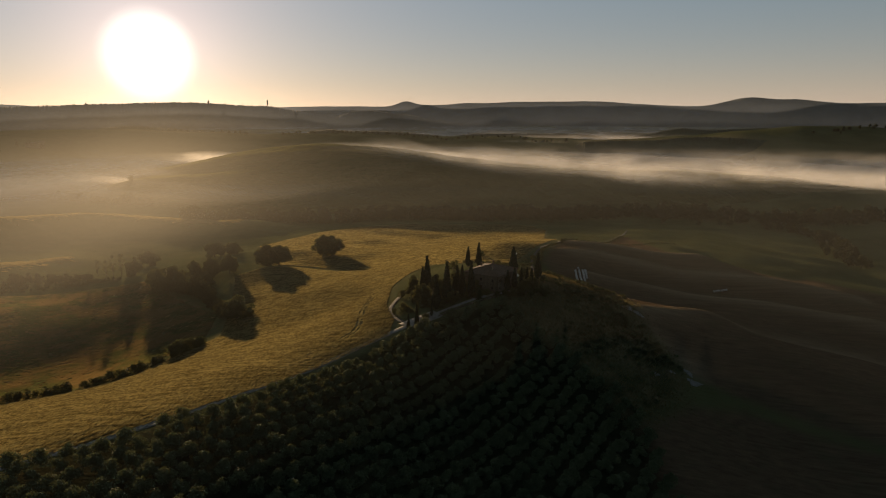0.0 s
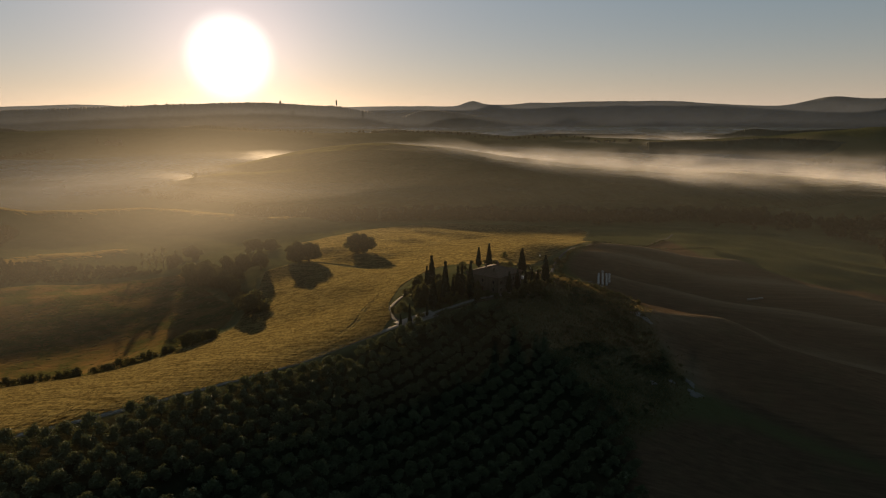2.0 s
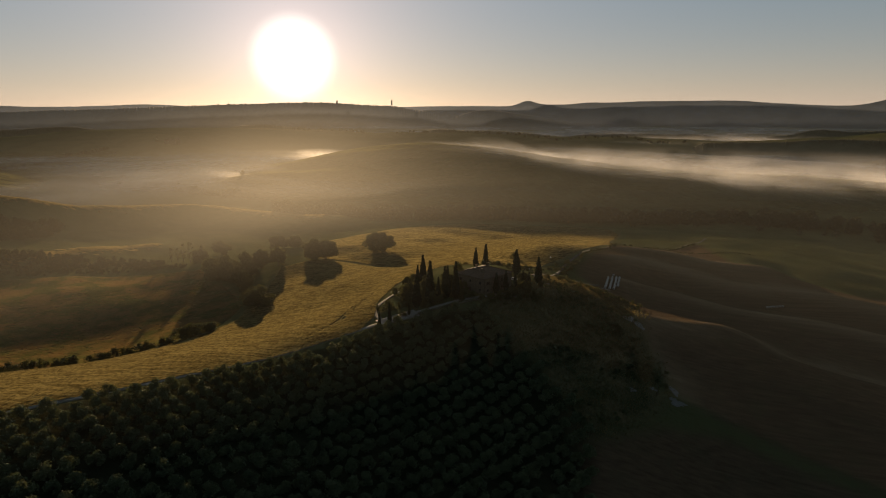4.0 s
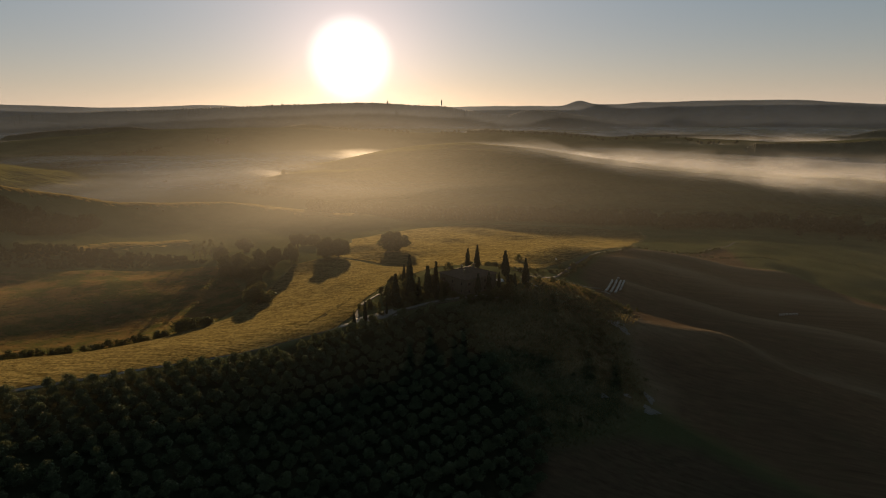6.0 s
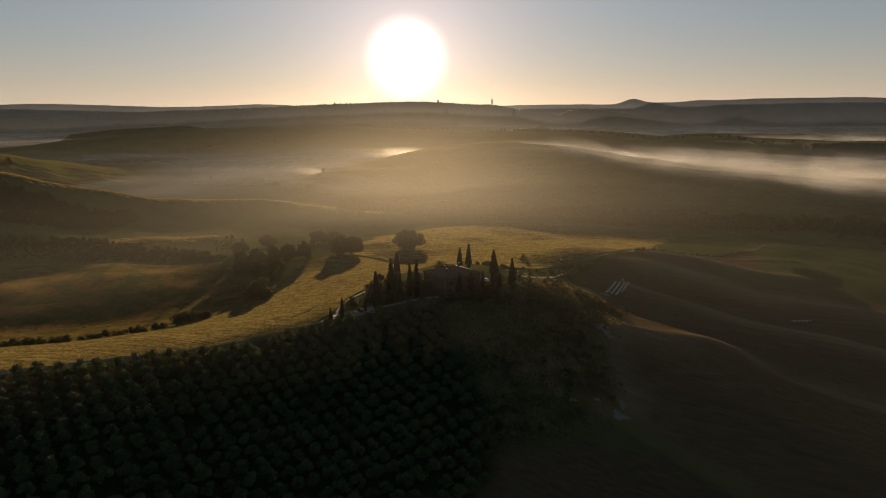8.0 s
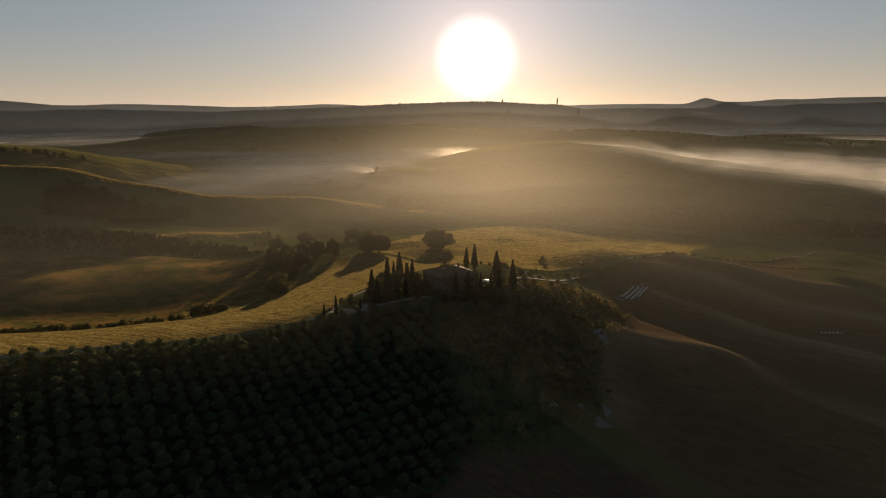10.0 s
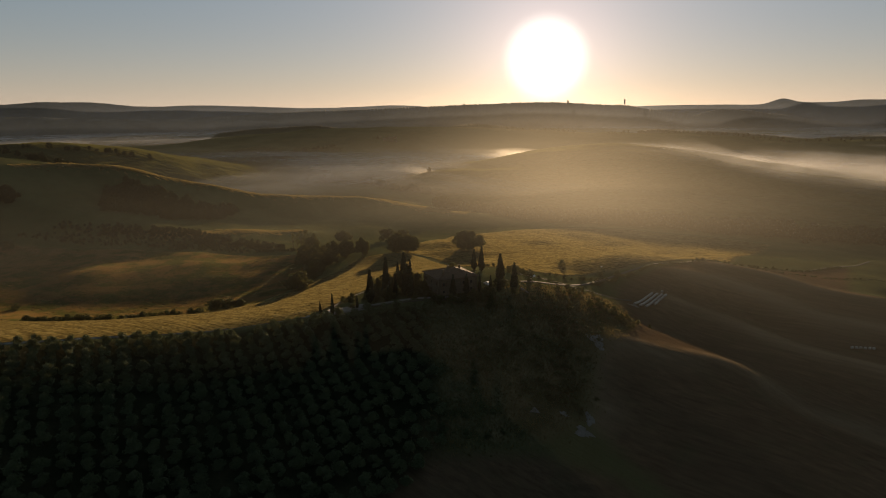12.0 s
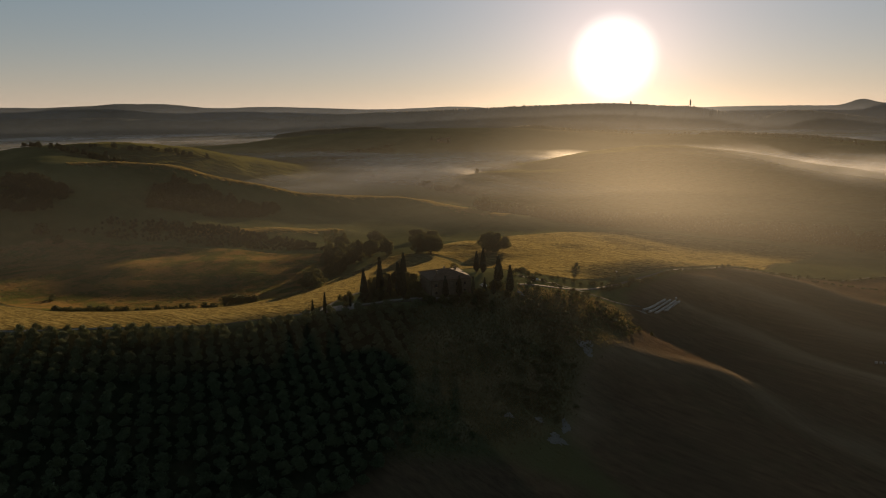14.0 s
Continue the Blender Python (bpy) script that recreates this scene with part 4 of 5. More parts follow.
for x, y, rx, ry, a in ((97, 240, 3.4, 2.4, 20), (96.5, 247, 1.6, 3.4, 30), (89, 243, 1.6, 1.1, 0), (81, 237, 1.7, 1.2, 40), (85, 286, 3.2, 6.0, 40), (77, 365, 3.0, 1.6, 30), (46, 303, 1.2, 3.5, 60)):
    bare_patch(x, y, rx, ry, a)

# ---- standing crop and dry grass ----
def tufts(name, polys, gap, tall, wide, blades, leaf, label, category, seed, keep=1.0, rows=1.5, clear=None):
    """Upright stalks in tufts over the fields."""
    rng = np.random.default_rng(seed)
    xs, ys = [], []
    for poly, lo_y, hi_y in polys:
        p = np.array(poly)
        x0, x1, y0, y1 = p[:, 0].min(), p[:, 0].max(), max(p[:, 1].min(), lo_y), min(p[:, 1].max(), hi_y)
        reach = math.hypot(x1 - x0, y1 - y0) / 2
        u_, w_ = np.meshgrid(np.arange(-reach, reach, gap), np.arange(-reach, reach, gap * rows))
        u_, w_ = u_.ravel() + rng.uniform(-gap, gap, u_.size) * 0.5, w_.ravel() + rng.normal(0, gap * 0.16, u_.size)
        gx_, gy_ = (x0 + x1) / 2 + 0.555 * u_ - 0.832 * w_, (y0 + y1) / 2 + 0.832 * u_ + 0.555 * w_
        ok = inside(poly, gx_ + rng.normal(0, 3.5, gx_.size), gy_ + rng.normal(0, 3.5, gx_.size)) & (rng.random(gx_.size) < keep) & (gy_ > y0) & (gy_ < y1)
        xs.append(gx_[ok])
        ys.append(gy_[ok])
    if clear is not None:    # wheel tracks
        px, py = np.concatenate(xs), np.concatenate(ys)
        gap_to = np.min([np.hypot(px - a, py - b) for a, b in clear], 0)
        ok = ~((gap_to > 0.75) & (gap_to < 1.15))
        xs, ys = [px[ok]], [py[ok]]
    x, y = np.repeat(np.concatenate(xs), blades), np.repeat(np.concatenate(ys), blades)
    n_ = len(x)
    x, y = x + rng.normal(0, gap * 0.2, n_), y + rng.normal(0, gap * 0.2, n_)
    z = height(x, y)
    a = SUN_AZ + rng.normal(0, 0.55, n_)    # leaves turned to the morning sun
    h, w = tall * rng.uniform(0.6, 1.2, n_), wide * rng.uniform(0.6, 1.3, n_)
    dx, dy = np.cos(a) * w / 2, np.sin(a) * w / 2
    lx, ly = rng.normal(0, 0.22, n_) * h, rng.normal(0, 0.22, n_) * h
    v = np.stack([np.stack([x - dx, y - dy, z - 0.05], 1), np.stack([x + dx, y + dy, z - 0.05], 1),
                  np.stack([x + dx * 0.7 + lx, y + dy * 0.7 + ly, z + h], 1), np.stack([x - dx * 0.7 + lx, y - dy * 0.7 + ly, z + h], 1)], 1).reshape(-1, 3)
    tagged(linked(name, mesh_from(name, v, np.arange(4 * n_).reshape(-1, 4)), MAT[leaf]), label, category, kind="stuff")


WHEELS = smooth_line([(-33, 296), (-34.5, 275), (-33.5, 254), (-34.5, 242), (-39, 232)], 1.5)


def drill_rows(name, poly, gap, step, tall, leaf, label, category, seed, way=(0.555, 0.832), ragged=0.09, keep=1.0, clear=None, crest=None):
    """Crop standing in drilled rows: thin upright bands of stalks with uneven tops."""
    rng = np.random.default_rng(seed)
    p = np.array(poly, float)
    mid, reach = (p.min(0) + p.max(0)) / 2, np.hypot(*(p.max(0) - p.min(0))) / 2
    u, w = np.arange(-reach, reach, step), np.arange(-reach, reach, gap)
    U, V = np.meshgrid(u, w, indexing="ij")
    bend = 3.5 * np.sin(U / 70) + rng.normal(0, 0.03 * gap, V.shape)
    even = np.repeat(rng.standard_normal(len(w)), 2)[:len(w)]   # some rows stand taller than their neighbours
    px, py = mid[0] + way[0] * U - way[1] * (V + bend), mid[1] + way[1] * U + way[0] * (V + bend)
    ok = inside(poly, px, py) & (rng.random(px.shape) < keep)
    if clear is not None:
        off = np.full(px.shape, 99.0)
        for a, b in clear:
            off = np.minimum(off, np.hypot(px - a, py - b))
        ok &= ~((off > 0.75) & (off < 1.15))
    if crest is not None:    # thinning out to both sides of a crest
        off = np.full(px.shape, 999.0)
        for a, b in smooth_line(crest, 8.0):
            off = np.minimum(off, np.hypot(px - a, py - b))
        ok &= rng.random(px.shape) < np.exp(-(off / 13) ** 2)
    pair = ok[:-1] & ok[1:]
    z = height(px, py)
    swell = 1 + 0.06 * np.sin(px / 9 + np.sin(py / 13)) * np.sin(py / 7)
    top = z + tall * swell * (1 + 0.05 * even[None, :]) * (1 + ragged * rng.standard_normal(px.shape))
    i, k = np.nonzero(pair)
    lean = rng.normal(0, 0.05, px.shape)
    quad = [np.stack([px[i, k], py[i, k], z[i, k] - 0.05], 1), np.stack([px[i + 1, k], py[i + 1, k], z[i + 1, k] - 0.05], 1),
            np.stack([px[i + 1, k] + lean[i + 1, k], py[i + 1, k] - lean[i + 1, k], top[i + 1, k]], 1), np.stack([px[i, k] + lean[i, k], py[i, k] - lean[i, k], top[i, k]], 1)]
    v = np.stack(quad, 1).reshape(-1, 3)
    tagged(linked(name, mesh_from(name, v, np.arange(len(v)).reshape(-1, 4)), MAT[leaf]), label, category, kind="stuff")


drill_rows("standing_crop", CROP, 0.70, 0.85, 0.40, "straw", "golden ripening crop standing in drilled rows", "crop", 11, clear=WHEELS)
drill_rows("standing_crop_far", CROP_BEYOND, 1.2, 2.2, 0.42, "straw", "golden ripening crop beyond the oaks", "crop", 12, (0.92, 0.39))
drill_rows("dry_grass", PASTURE, 0.85, 0.9, 0.30, "dry", "reddish dry grass in the rough pasture", "grass", 13, (0.80, 0.60), 0.18, 0.95)
VALLEY_HILL = [(-640, 1180), (-480, 980), (-300, 880), (-100, 870), (200, 880), (420, 900), (640, 960), (560, 1130), (300, 1150), (0, 1180), (-200, 1330), (-400, 1420), (-600, 1320)]
FAR_HILLS = [(-1500, 900), (-1000, 560), (-700, 560), (-760, 900), (-900, 1100), (-1050, 1500), (-1300, 1400)]
CREST_LINE = [(-235, 742), (-262, 742), (-345, 765), (-418, 766), (-445, 655), (-487, 545), (-530, 450), (-560, 400)]
CREST = [(-215, 772), (-262, 782), (-345, 806), (-444, 806), (-485, 660), (-527, 548), (-575, 450), (-605, 400), (-530, 380), (-492, 440), (-448, 534), (-406, 640), (-380, 724), (-345, 722), (-262, 700), (-215, 712)]
SPUR_LINE = [(-322, 540), (-328, 520), (-346, 430), (-350, 410)]
SPUR_TOP = [(-310, 560), (-364, 525), (-385, 440), (-384, 390), (-328, 388), (-315, 432), (-297, 515), (-293, 540)]
drill_rows("crest_grass", CREST, 1.2, 2.2, 0.9, "pale_grass", "backlit grass along the bare hill crest", "grass", 22, (0.92, 0.39), 0.25, crest=CREST_LINE)
drill_rows("crest_grass", SPUR_TOP, 1.2, 2.2, 0.45, "pale_grass", "backlit grass along a low bare spur", "grass", 25, (0.92, 0.39), 0.25, crest=SPUR_LINE)
drill_rows("meadow_grass", VALLEY_HILL, 5.0, 8.0, 0.8, "meadow", "green meadow grass on the misty hill", "grass", 23, (0.92, 0.39), 0.3)
drill_rows("meadow_grass", FAR_HILLS, 5.0, 8.0, 0.8, "meadow", "green meadow grass on a far hill", "grass", 24, (0.92, 0.39), 0.3)
tufts("knoll_grass", [(KNOLL, 190, 355)], 0.55, 0.5, 0.28, 2, "pale_grass", "dry pale grass on the knoll slope", "grass", 14, 0.7)

# ---- woods, tree lines and lone trees farther off ----
FAR_TREES = []
for k in range(4):
    rng = np.random.default_rng(200 + k)
    FAR_TREES.append((trunk_mesh("trunk", rng, 2.5, 0.3, 4, 2.0), crown_mesh("crown", 210 + k, round_clumps(rng, 14, 3.6, 2.0, 8.5, 1.9, 0.9), 420, 0.8)))


def far_tree(x, y, tall, label, group, k):
    t = make_tree("tree", *FAR_TREES[k % 4], "wood_far", label, "tree", group, x, y, x * 17)
    t.scale = (tall / 9.5,) * 3
    return t


def coords(me):
    co = np.empty(len(me.vertices) * 3, np.float32)
    me.vertices.foreach_get("co", co)
    return co.reshape(-1, 3)


FAR_LEAVES = [coords(t[1]) for t in FAR_TREES]


def woodland(name, places, label, category):
    """Many trees that nobody could count, as one mass of leaf sprays."""
    vs = []
    for k, (x, y, tall) in enumerate(places):
        co, a, s = FAR_LEAVES[k % 4], rng.random() * 6.2832, tall / 9.5
        vs.append(np.stack([(co[:, 0] * math.cos(a) - co[:, 1] * math.sin(a)) * s + x, (co[:, 0] * math.sin(a) + co[:, 1] * math.cos(a)) * s + y,
                            (co[:, 2] - 1.2) * s + ground_z(x, y)], 1))
    v = np.concatenate(vs)
    tagged(linked(name, mesh_from(name, v, np.arange(len(v)).reshape(-1, 4)), MAT["wood_far"]), label, category, kind="stuff")


rng = np.random.default_rng(31)


def tree_row(pts, gap, lo, hi, label, group, jitter=4.0, joined=""):
    row = [(x + rng.normal(0, jitter), y + rng.normal(0, jitter), rng.uniform(lo, hi)) for x, y in smooth_line(pts, gap)]
    if joined:
        woodland(joined, row, label, group)
    else:
        for k, p in enumerate(row):
            far_tree(*p, label, group, k)


def wood(name, poly, count, lo, hi, label, group):
    p = np.array(poly, float)
    out = []
    while len(out) < count:
        x, y = rng.uniform(p[:, 0].min(), p[:, 0].max()), rng.uniform(p[:, 1].min(), p[:, 1].max())
        if inside(poly, np.array([x]), np.array([y]))[0]:
            out.append((x, y, rng.uniform(lo, hi)))
    woodland(name, out, label, group)


VALLEY = "dark line of valley trees standing in mist"
tree_row([(-310, 800), (-200, 805), (-100, 800), (0, 808), (80, 815), (150, 822), (230, 838), (310, 830), (380, 812), (460, 795), (560, 800), (660, 820)], 5, 11, 21, VALLEY, "tree line", 7, "valley_tree_line")
tree_row([(-150, 815), (0, 822), (120, 834), (240, 850), (330, 842)], 6, 11, 19, VALLEY, "tree line", 7, "valley_tree_line")
tree_row([(-690, 1000), (-630, 1010), (-574, 1005), (-535, 975), (-480, 960), (-420, 950)], 6, 9, 15, "hazy line of hedgerow trees in the mist", "tree line", 6, "misty_hedgerow")
tree_row([(375, 770), (400, 720), (398, 665), (372, 610), (345, 560), (330, 520)], 6, 8, 14, "leafy tree along the stream", "stream trees", 6)
tree_row([(-640, 470), (-605, 520), (-575, 560), (-560, 610), (-552, 650), (-548, 690)], 3.5, 6, 11, "dark belt of trees along the hill shoulder", "tree line", 9, "shoulder_wood")
RIDGE = "hazy line of trees along a far ridge"
tree_row([(-481, 2109), (-435, 2215), (-390, 2260), (-302, 2225), (-227, 2220), (-97, 2180), (-23, 2120)], 13, 6, 11, RIDGE, "tree line", 12, "ridge_trees")
tree_row([(-3, 2059), (124, 2135), (234, 2125), (300, 2017), (373, 2037)], 14, 5, 10, RIDGE, "tree line", 12, "ridge_trees")
tree_row([(-1000, 2090), (-900, 2140), (-800, 2150), (-700, 2130), (-600, 2090)], 13, 6, 12, RIDGE, "tree line", 12, "ridge_trees")
tree_row([(-1140, 1236), (-1133, 1296), (-1118, 1353), (-1134, 1411), (-1092, 1510)], 9, 6, 11, "hazy hedgerow running up a misty slope", "tree line", 5, "misty_hedgerow")
tree_row([(600, 1510), (650, 1560), (722, 1612)], 12, 8, 14, "tree clump rising out of the mist", "tree line", 9, "mist_trees")
tree_row([(1000, 1760), (1100, 1790), (1190, 1800), (1300, 1830)], 12, 6, 11, RIDGE, "tree line", 12, "ridge_trees")
tree_row([(-1000, 620), (-960, 680), (-940, 730), (-900, 780)], 10, 7, 12, "dark trees beside a far field", "tree line", 8, "field_trees")
tree_row([(-1100, 560), (-900, 600), (-760, 640), (-660, 700)], 9, 6, 11, "dark hedgerow behind the hill shoulder", "tree line", 6, "shoulder_hedgerow")
for x, y in ((535, 1530), (548, 1545), (560, 1552)):
    far_tree(x, y, 10, "small tree standing out of the mist", "mist trees", int(x))
wood("pasture_wood", [(-422, 318), (-350, 372), (-276, 406), (-215, 432), (-222, 442), (-290, 430), (-352, 396), (-410, 340)], 330, 1.6, 3.0, "dark low wood at the edge of the pasture", "wood")
wood("pasture_wood", [(-410, 340), (-352, 396), (-290, 430), (-232, 444), (-290, 468), (-350, 440), (-392, 400), (-418, 358)], 330, 2.6, 4.8, "dark wood climbing from the pasture", "wood")
wood("hillside_wood", [(-428, 400), (-470, 432), (-488, 466), (-470, 495), (-442, 518), (-424, 560), (-412, 540), (-402, 508), (-400, 455)], 480, 5, 9.5, "dark wood on the hillside", "wood")
wood("corner_wood", [(-452, 318), (-470, 292), (-530, 318), (-505, 336), (-463, 350)], 170, 5, 9, "dark wood at the corner of the hill", "wood")
for x, y, tall in ((266, 790, 9), (300, 770, 6), (340, 778, 9), (330, 782, 6)):
    far_tree(x, y, tall, "small tree alone at the edge of the valley field", "field trees", int(x))
far_tree(-513, 1093, 11, "lone round tree on the misty ridge", "ridge tree", 1)


def far_farm(x, y, turn, size, label, trees):
    house = tagged(stand("far_farmhouse", x, y, None, turn), label, "house")
    for k, (px, py, lx, ly, hz) in enumerate(((0, 0, 1.0, 0.6, 0.55), (-0.95, 0.1, 0.7, 0.5, 0.4), (0.85, -0.05, 0.6, 0.5, 0.75))):
        bm = bmesh.new()
        box(bm, (px - lx / 2) * size, (py - ly / 2) * size, -3, (px + lx / 2) * size, (py + ly / 2) * size, hz * size)
        part("wall", bm, MAT["stone"], house)
        bm = bmesh.new()
        x0, x1, y0, y1, z0 = (px - lx / 2 - 0.04) * size, (px + lx / 2 + 0.04) * size, (py - ly / 2 - 0.04) * size, (py + ly / 2 + 0.04) * size, hz * size
        v = [bm.verts.new(p) for p in ((x0, y0, z0), (x1, y0, z0), (x1, y1, z0), (x0, y1, z0), (x0, (y0 + y1) / 2, z0 + 0.13 * size), (x1, (y0 + y1) / 2, z0 + 0.13 * size))]
        for f in ((0, 1, 5, 4), (2, 3, 4, 5), (1, 2, 5), (3, 0, 4), (3, 2, 1, 0)):
            bm.faces.new([v[i] for i in f])
        part("roof", bm, MAT["roof"], house)
    for k in range(trees):
        a = rng.random() * 6.2832
        px, py = x + rng.normal(0, 1.6) * size, y + rng.normal(0, 0.5) * size
        if k % 2:
            c_ = cypress(px, py, rng.uniform(0.6, 0.95) * size, 0.22 * size, "slim dark cypress by a far farm")
        else:
            far_tree(px, py, rng.uniform(0.4, 0.7) * size, "dark round tree by a far farm", "far farm trees", k)


far_farm(-965, 1592, 20, 16, "stone farm with a tower on a misty spur", 8)
far_farm(-1590, 1045, 10, 14, "far stone farm among cypresses", 16)
far_farm(-1745, 985, 60, 14, "far stone farm among dark trees", 14)
far_farm(-1150, 2010, 60, 14, "far stone farm on a hazy ridge", 8)

# ---- ridges and mountains on the skyline ----
MID = (93.0, 30.0)


def far_ridge(name, r0, r1, az0, az1, peaks, floor_el, rough, label, seed, mat="ridge", foot=-60.0, cover=0.0):
    """A range seen along the skyline: peaks are (azimuth, rise, width) in degrees; a heightfield with a slope before and behind the crest."""
    n_az, n_r = 1100, 9
    az = np.linspace(az0, az1, n_az)
    el = np.full(n_az, floor_el)
    for a, rise, w in peaks:
        el += rise * np.exp(-((az - a) / w) ** 2 / 2)
    rng = np.random.default_rng(seed)
    for f in (3, 7, 15, 33):
        el += rough * (3.0 / f) * np.sin(np.radians(az) * f * 9 + rng.random() * 6.28)
    trees = np.tan(np.radians(cover * np.abs(rng.standard_normal(n_az)))) * r1
    edge = np.clip(np.minimum(az - az0, az1 - az) / (0.08 * (az1 - az0)), 0, 1)
    crest = 90 + np.tan(np.radians(el)) * r1
    crest = foot + (crest - foot) * edge ** 0.7
    v = []
    for k in range(n_r):
        u = k / (n_r - 3)
        r = r0 + (r1 - r0) * u
        shape = min(1.0, u) ** 1.3 if u <= 1 else 1 - (u - 1) * 1.5
        wob = 1 + 0.10 * np.sin(az * 2.1 + k * 1.1) * (0 < u < 1)
        z = foot + (crest - foot) * shape * (wob if u < 1 else 1) + trees * (abs(u - 1) < 1e-6) * edge
        v.append(np.column_stack([MID[0] - np.sin(np.radians(az)) * r, MID[1] + np.cos(np.radians(az)) * r, z]))
    me = mesh_from(name, np.concatenate(v), grid_faces(n_r, n_az), True)
    return tagged(linked(name, me, MAT[mat]), label, "hills", kind="structure")


far_ridge("backdrop_mountains_right", 4350, 4700, -40, 22, ((4.3, 0.38, 0.62), (3.0, 0.12, 1.6), (-0.8, 0.13, 0.9), (-8.0, 0.48, 5.8), (-12.2, 0.12, 1.5), (-23.2, 0.72, 1.5), (-26.6, 0.48, 1.6), (-32, 0.32, 3.0), (10.5, 0.06, 3)), -0.19, 0.022, "blue hazy mountains along the skyline", 1, cover=0.012)
far_ridge("backdrop_mountains_left", 4350, 4700, 18, 85, ((59.0, 0.62, 2.2), (61.6, 0.18, 1.0), (64.0, 0.40, 2.0), (70.0, 0.45, 3.0), (50, 0.36, 4.5), (35, 0.26, 2.6), (78, 0.3, 3)), -0.20, 0.022, "blue hazy mountains along the skyline", 2, cover=0.012)
far_ridge("backdrop_town_ridge", 3700, 4300, 1, 56, ((15.9, 0.13, 0.8), (20.5, 0.92, 5.2), (30.5, 0.70, 6.0), (42, 0.42, 6.0), (14.6, 0.1, 1.2)), -0.97, 0.012, "long wooded ridge with a hill town", 3, cover=0.06)
far_ridge("backdrop_spur_right", 3500, 3900, -4, 14, ((8.3, 1.05, 2.0), (4.2, 0.55, 2.0)), -1.6, 0.02, "dark wooded spur below the ridge", 4, cover=0.045)
# low hills one behind the other, standing out of the mist
far_ridge("hills_beyond", 2050, 2300, 0.5, 18, ((12.6, 0.55, 1.6), (9.0, 0.42, 2.2), (5.0, 0.3, 2.2)), -2.75, 0.02, "dark low hill standing out of the mist", 7, "far_field", -46, cover=0.05)
far_ridge("hills_beyond", 2420, 2600, -15, 5, ((-4.4, 0.45, 3.6), (-9.0, 0.35, 2.4), (0.0, 0.2, 2.0)), -2.95, 0.03, "dark low hill standing out of the mist", 8, "far_field", -46, cover=0.05)
far_ridge("hills_beyond", 1700, 1900, -30, -7.5, ((-17.8, 0.42, 2.2), (-22, 0.36, 2.4), (-13.0, 0.16, 2.2)), -3.15, 0.03, "dark low hill standing out of the mist", 9, "far_field", -46, cover=0.07)
far_ridge("hills_beyond", 2500, 2700, -36, -12.5, ((-17.6, 0.55, 1.4), (-21.5, 0.4, 2.0), (-27, 0.8, 3.0), (-32, 0.5, 2.5)), -2.5, 0.03, "dark low hill standing out of the mist", 10, "far_field", -46, cover=0.05)
far_ridge("hills_beyond", 2200, 2400, 15.5, 36, ((27.6, 0.75, 2.0), (23.6, 0.55, 2.2), (31.5, 0.4, 2.0)), -2.55, 0.02, "dark low hill standing out of the mist", 11, "far_field", -46, cover=0.05)
far_ridge("hills_beyond", 2400, 2600, 36, 50, ((41.0, 0.55, 2.0), (45.5, 0.4, 2.0)), -2.2, 0.02, "dark low hill standing out of the mist", 12, "far_field", -46, cover=0.05)
far_ridge("backdrop_plain_left", 3500, 3950, 42, 82, ((64, 0.6, 6), (52, 0.35, 5), (75, 0.5, 6)), -1.3, 0.02, "low wooded rise in the haze", 6, cover=0.02)

# the hill town's tower, dome and water tower on the ridge
def tower(x, y, z, w, h, kind, label):
    t = tagged(stand(kind, x, y, z), label, "tower")
    bm = bmesh.new()
    box(bm, -w / 2, -w / 2, -10, w / 2, w / 2, h)
    part("shaft", bm, MAT["stone"], t)
    bm = bmesh.new()
    bmesh.ops.create_cone(bm, segments=8, radius1=w * 0.62, radius2=0.2, depth=w * 1.2, cap_ends=True, matrix=Matrix.Translation((0, 0, h + w * 0.6)))
    part("cap", bm, MAT["roof"], t)


def on_ridge(az, r=4290):
    return MID[0] - math.sin(radians(az)) * r, MID[1] + math.cos(radians(az)) * r


tower(*on_ridge(15.75), 98, 7, 17, "bell_tower", "far bell tower of the hill town")
tower(*on_ridge(20.3), 96, 9, 14, "water_tower", "far squat tower on the wooded ridge")

# ---- morning mist and haze ----
def polar(r, az):
    return MID[0] - np.sin(np.radians(az)) * r, MID[1] + np.cos(np.radians(az)) * r


def mist_layer(z, amount, patch, lo, hi, depth, seed, r0=900, r1=4200):
    """A sheet of mist lying in the valleys, thinning where it meets the hillsides."""
    r, az = np.geomspace(r0, r1, 110), np.linspace(-46, 84, 240)
    R, A = np.meshgrid(r, az, indexing="ij")
    px, py = polar(R, A)
    pz = z + 2.5 * np.sin(px / 140 + seed) * np.sin(py / 170 + seed * 2)
    t = np.clip((pz - height(px, py)) / depth, 0, 1)
    t = t * t * (3 - 2 * t) * np.clip((R - r0) / 350, 0, 1) * np.clip((r1 - R) / 500, 0, 1)
    me = mesh_from("mist", np.stack([px.ravel(), py.ravel(), pz.ravel()], 1), grid_faces(*R.shape), True)
    a = me.attributes.new("thickness", "FLOAT", "POINT")
    a.data.foreach_set("value", t.ravel().astype(np.float32))
    tagged(linked("mist_bank", me, mist_material("mist", amount, patch, lo, hi, (0.92, 0.92, 0.92))), "thin bank of morning mist lying in the valley", "mist", kind="stuff")


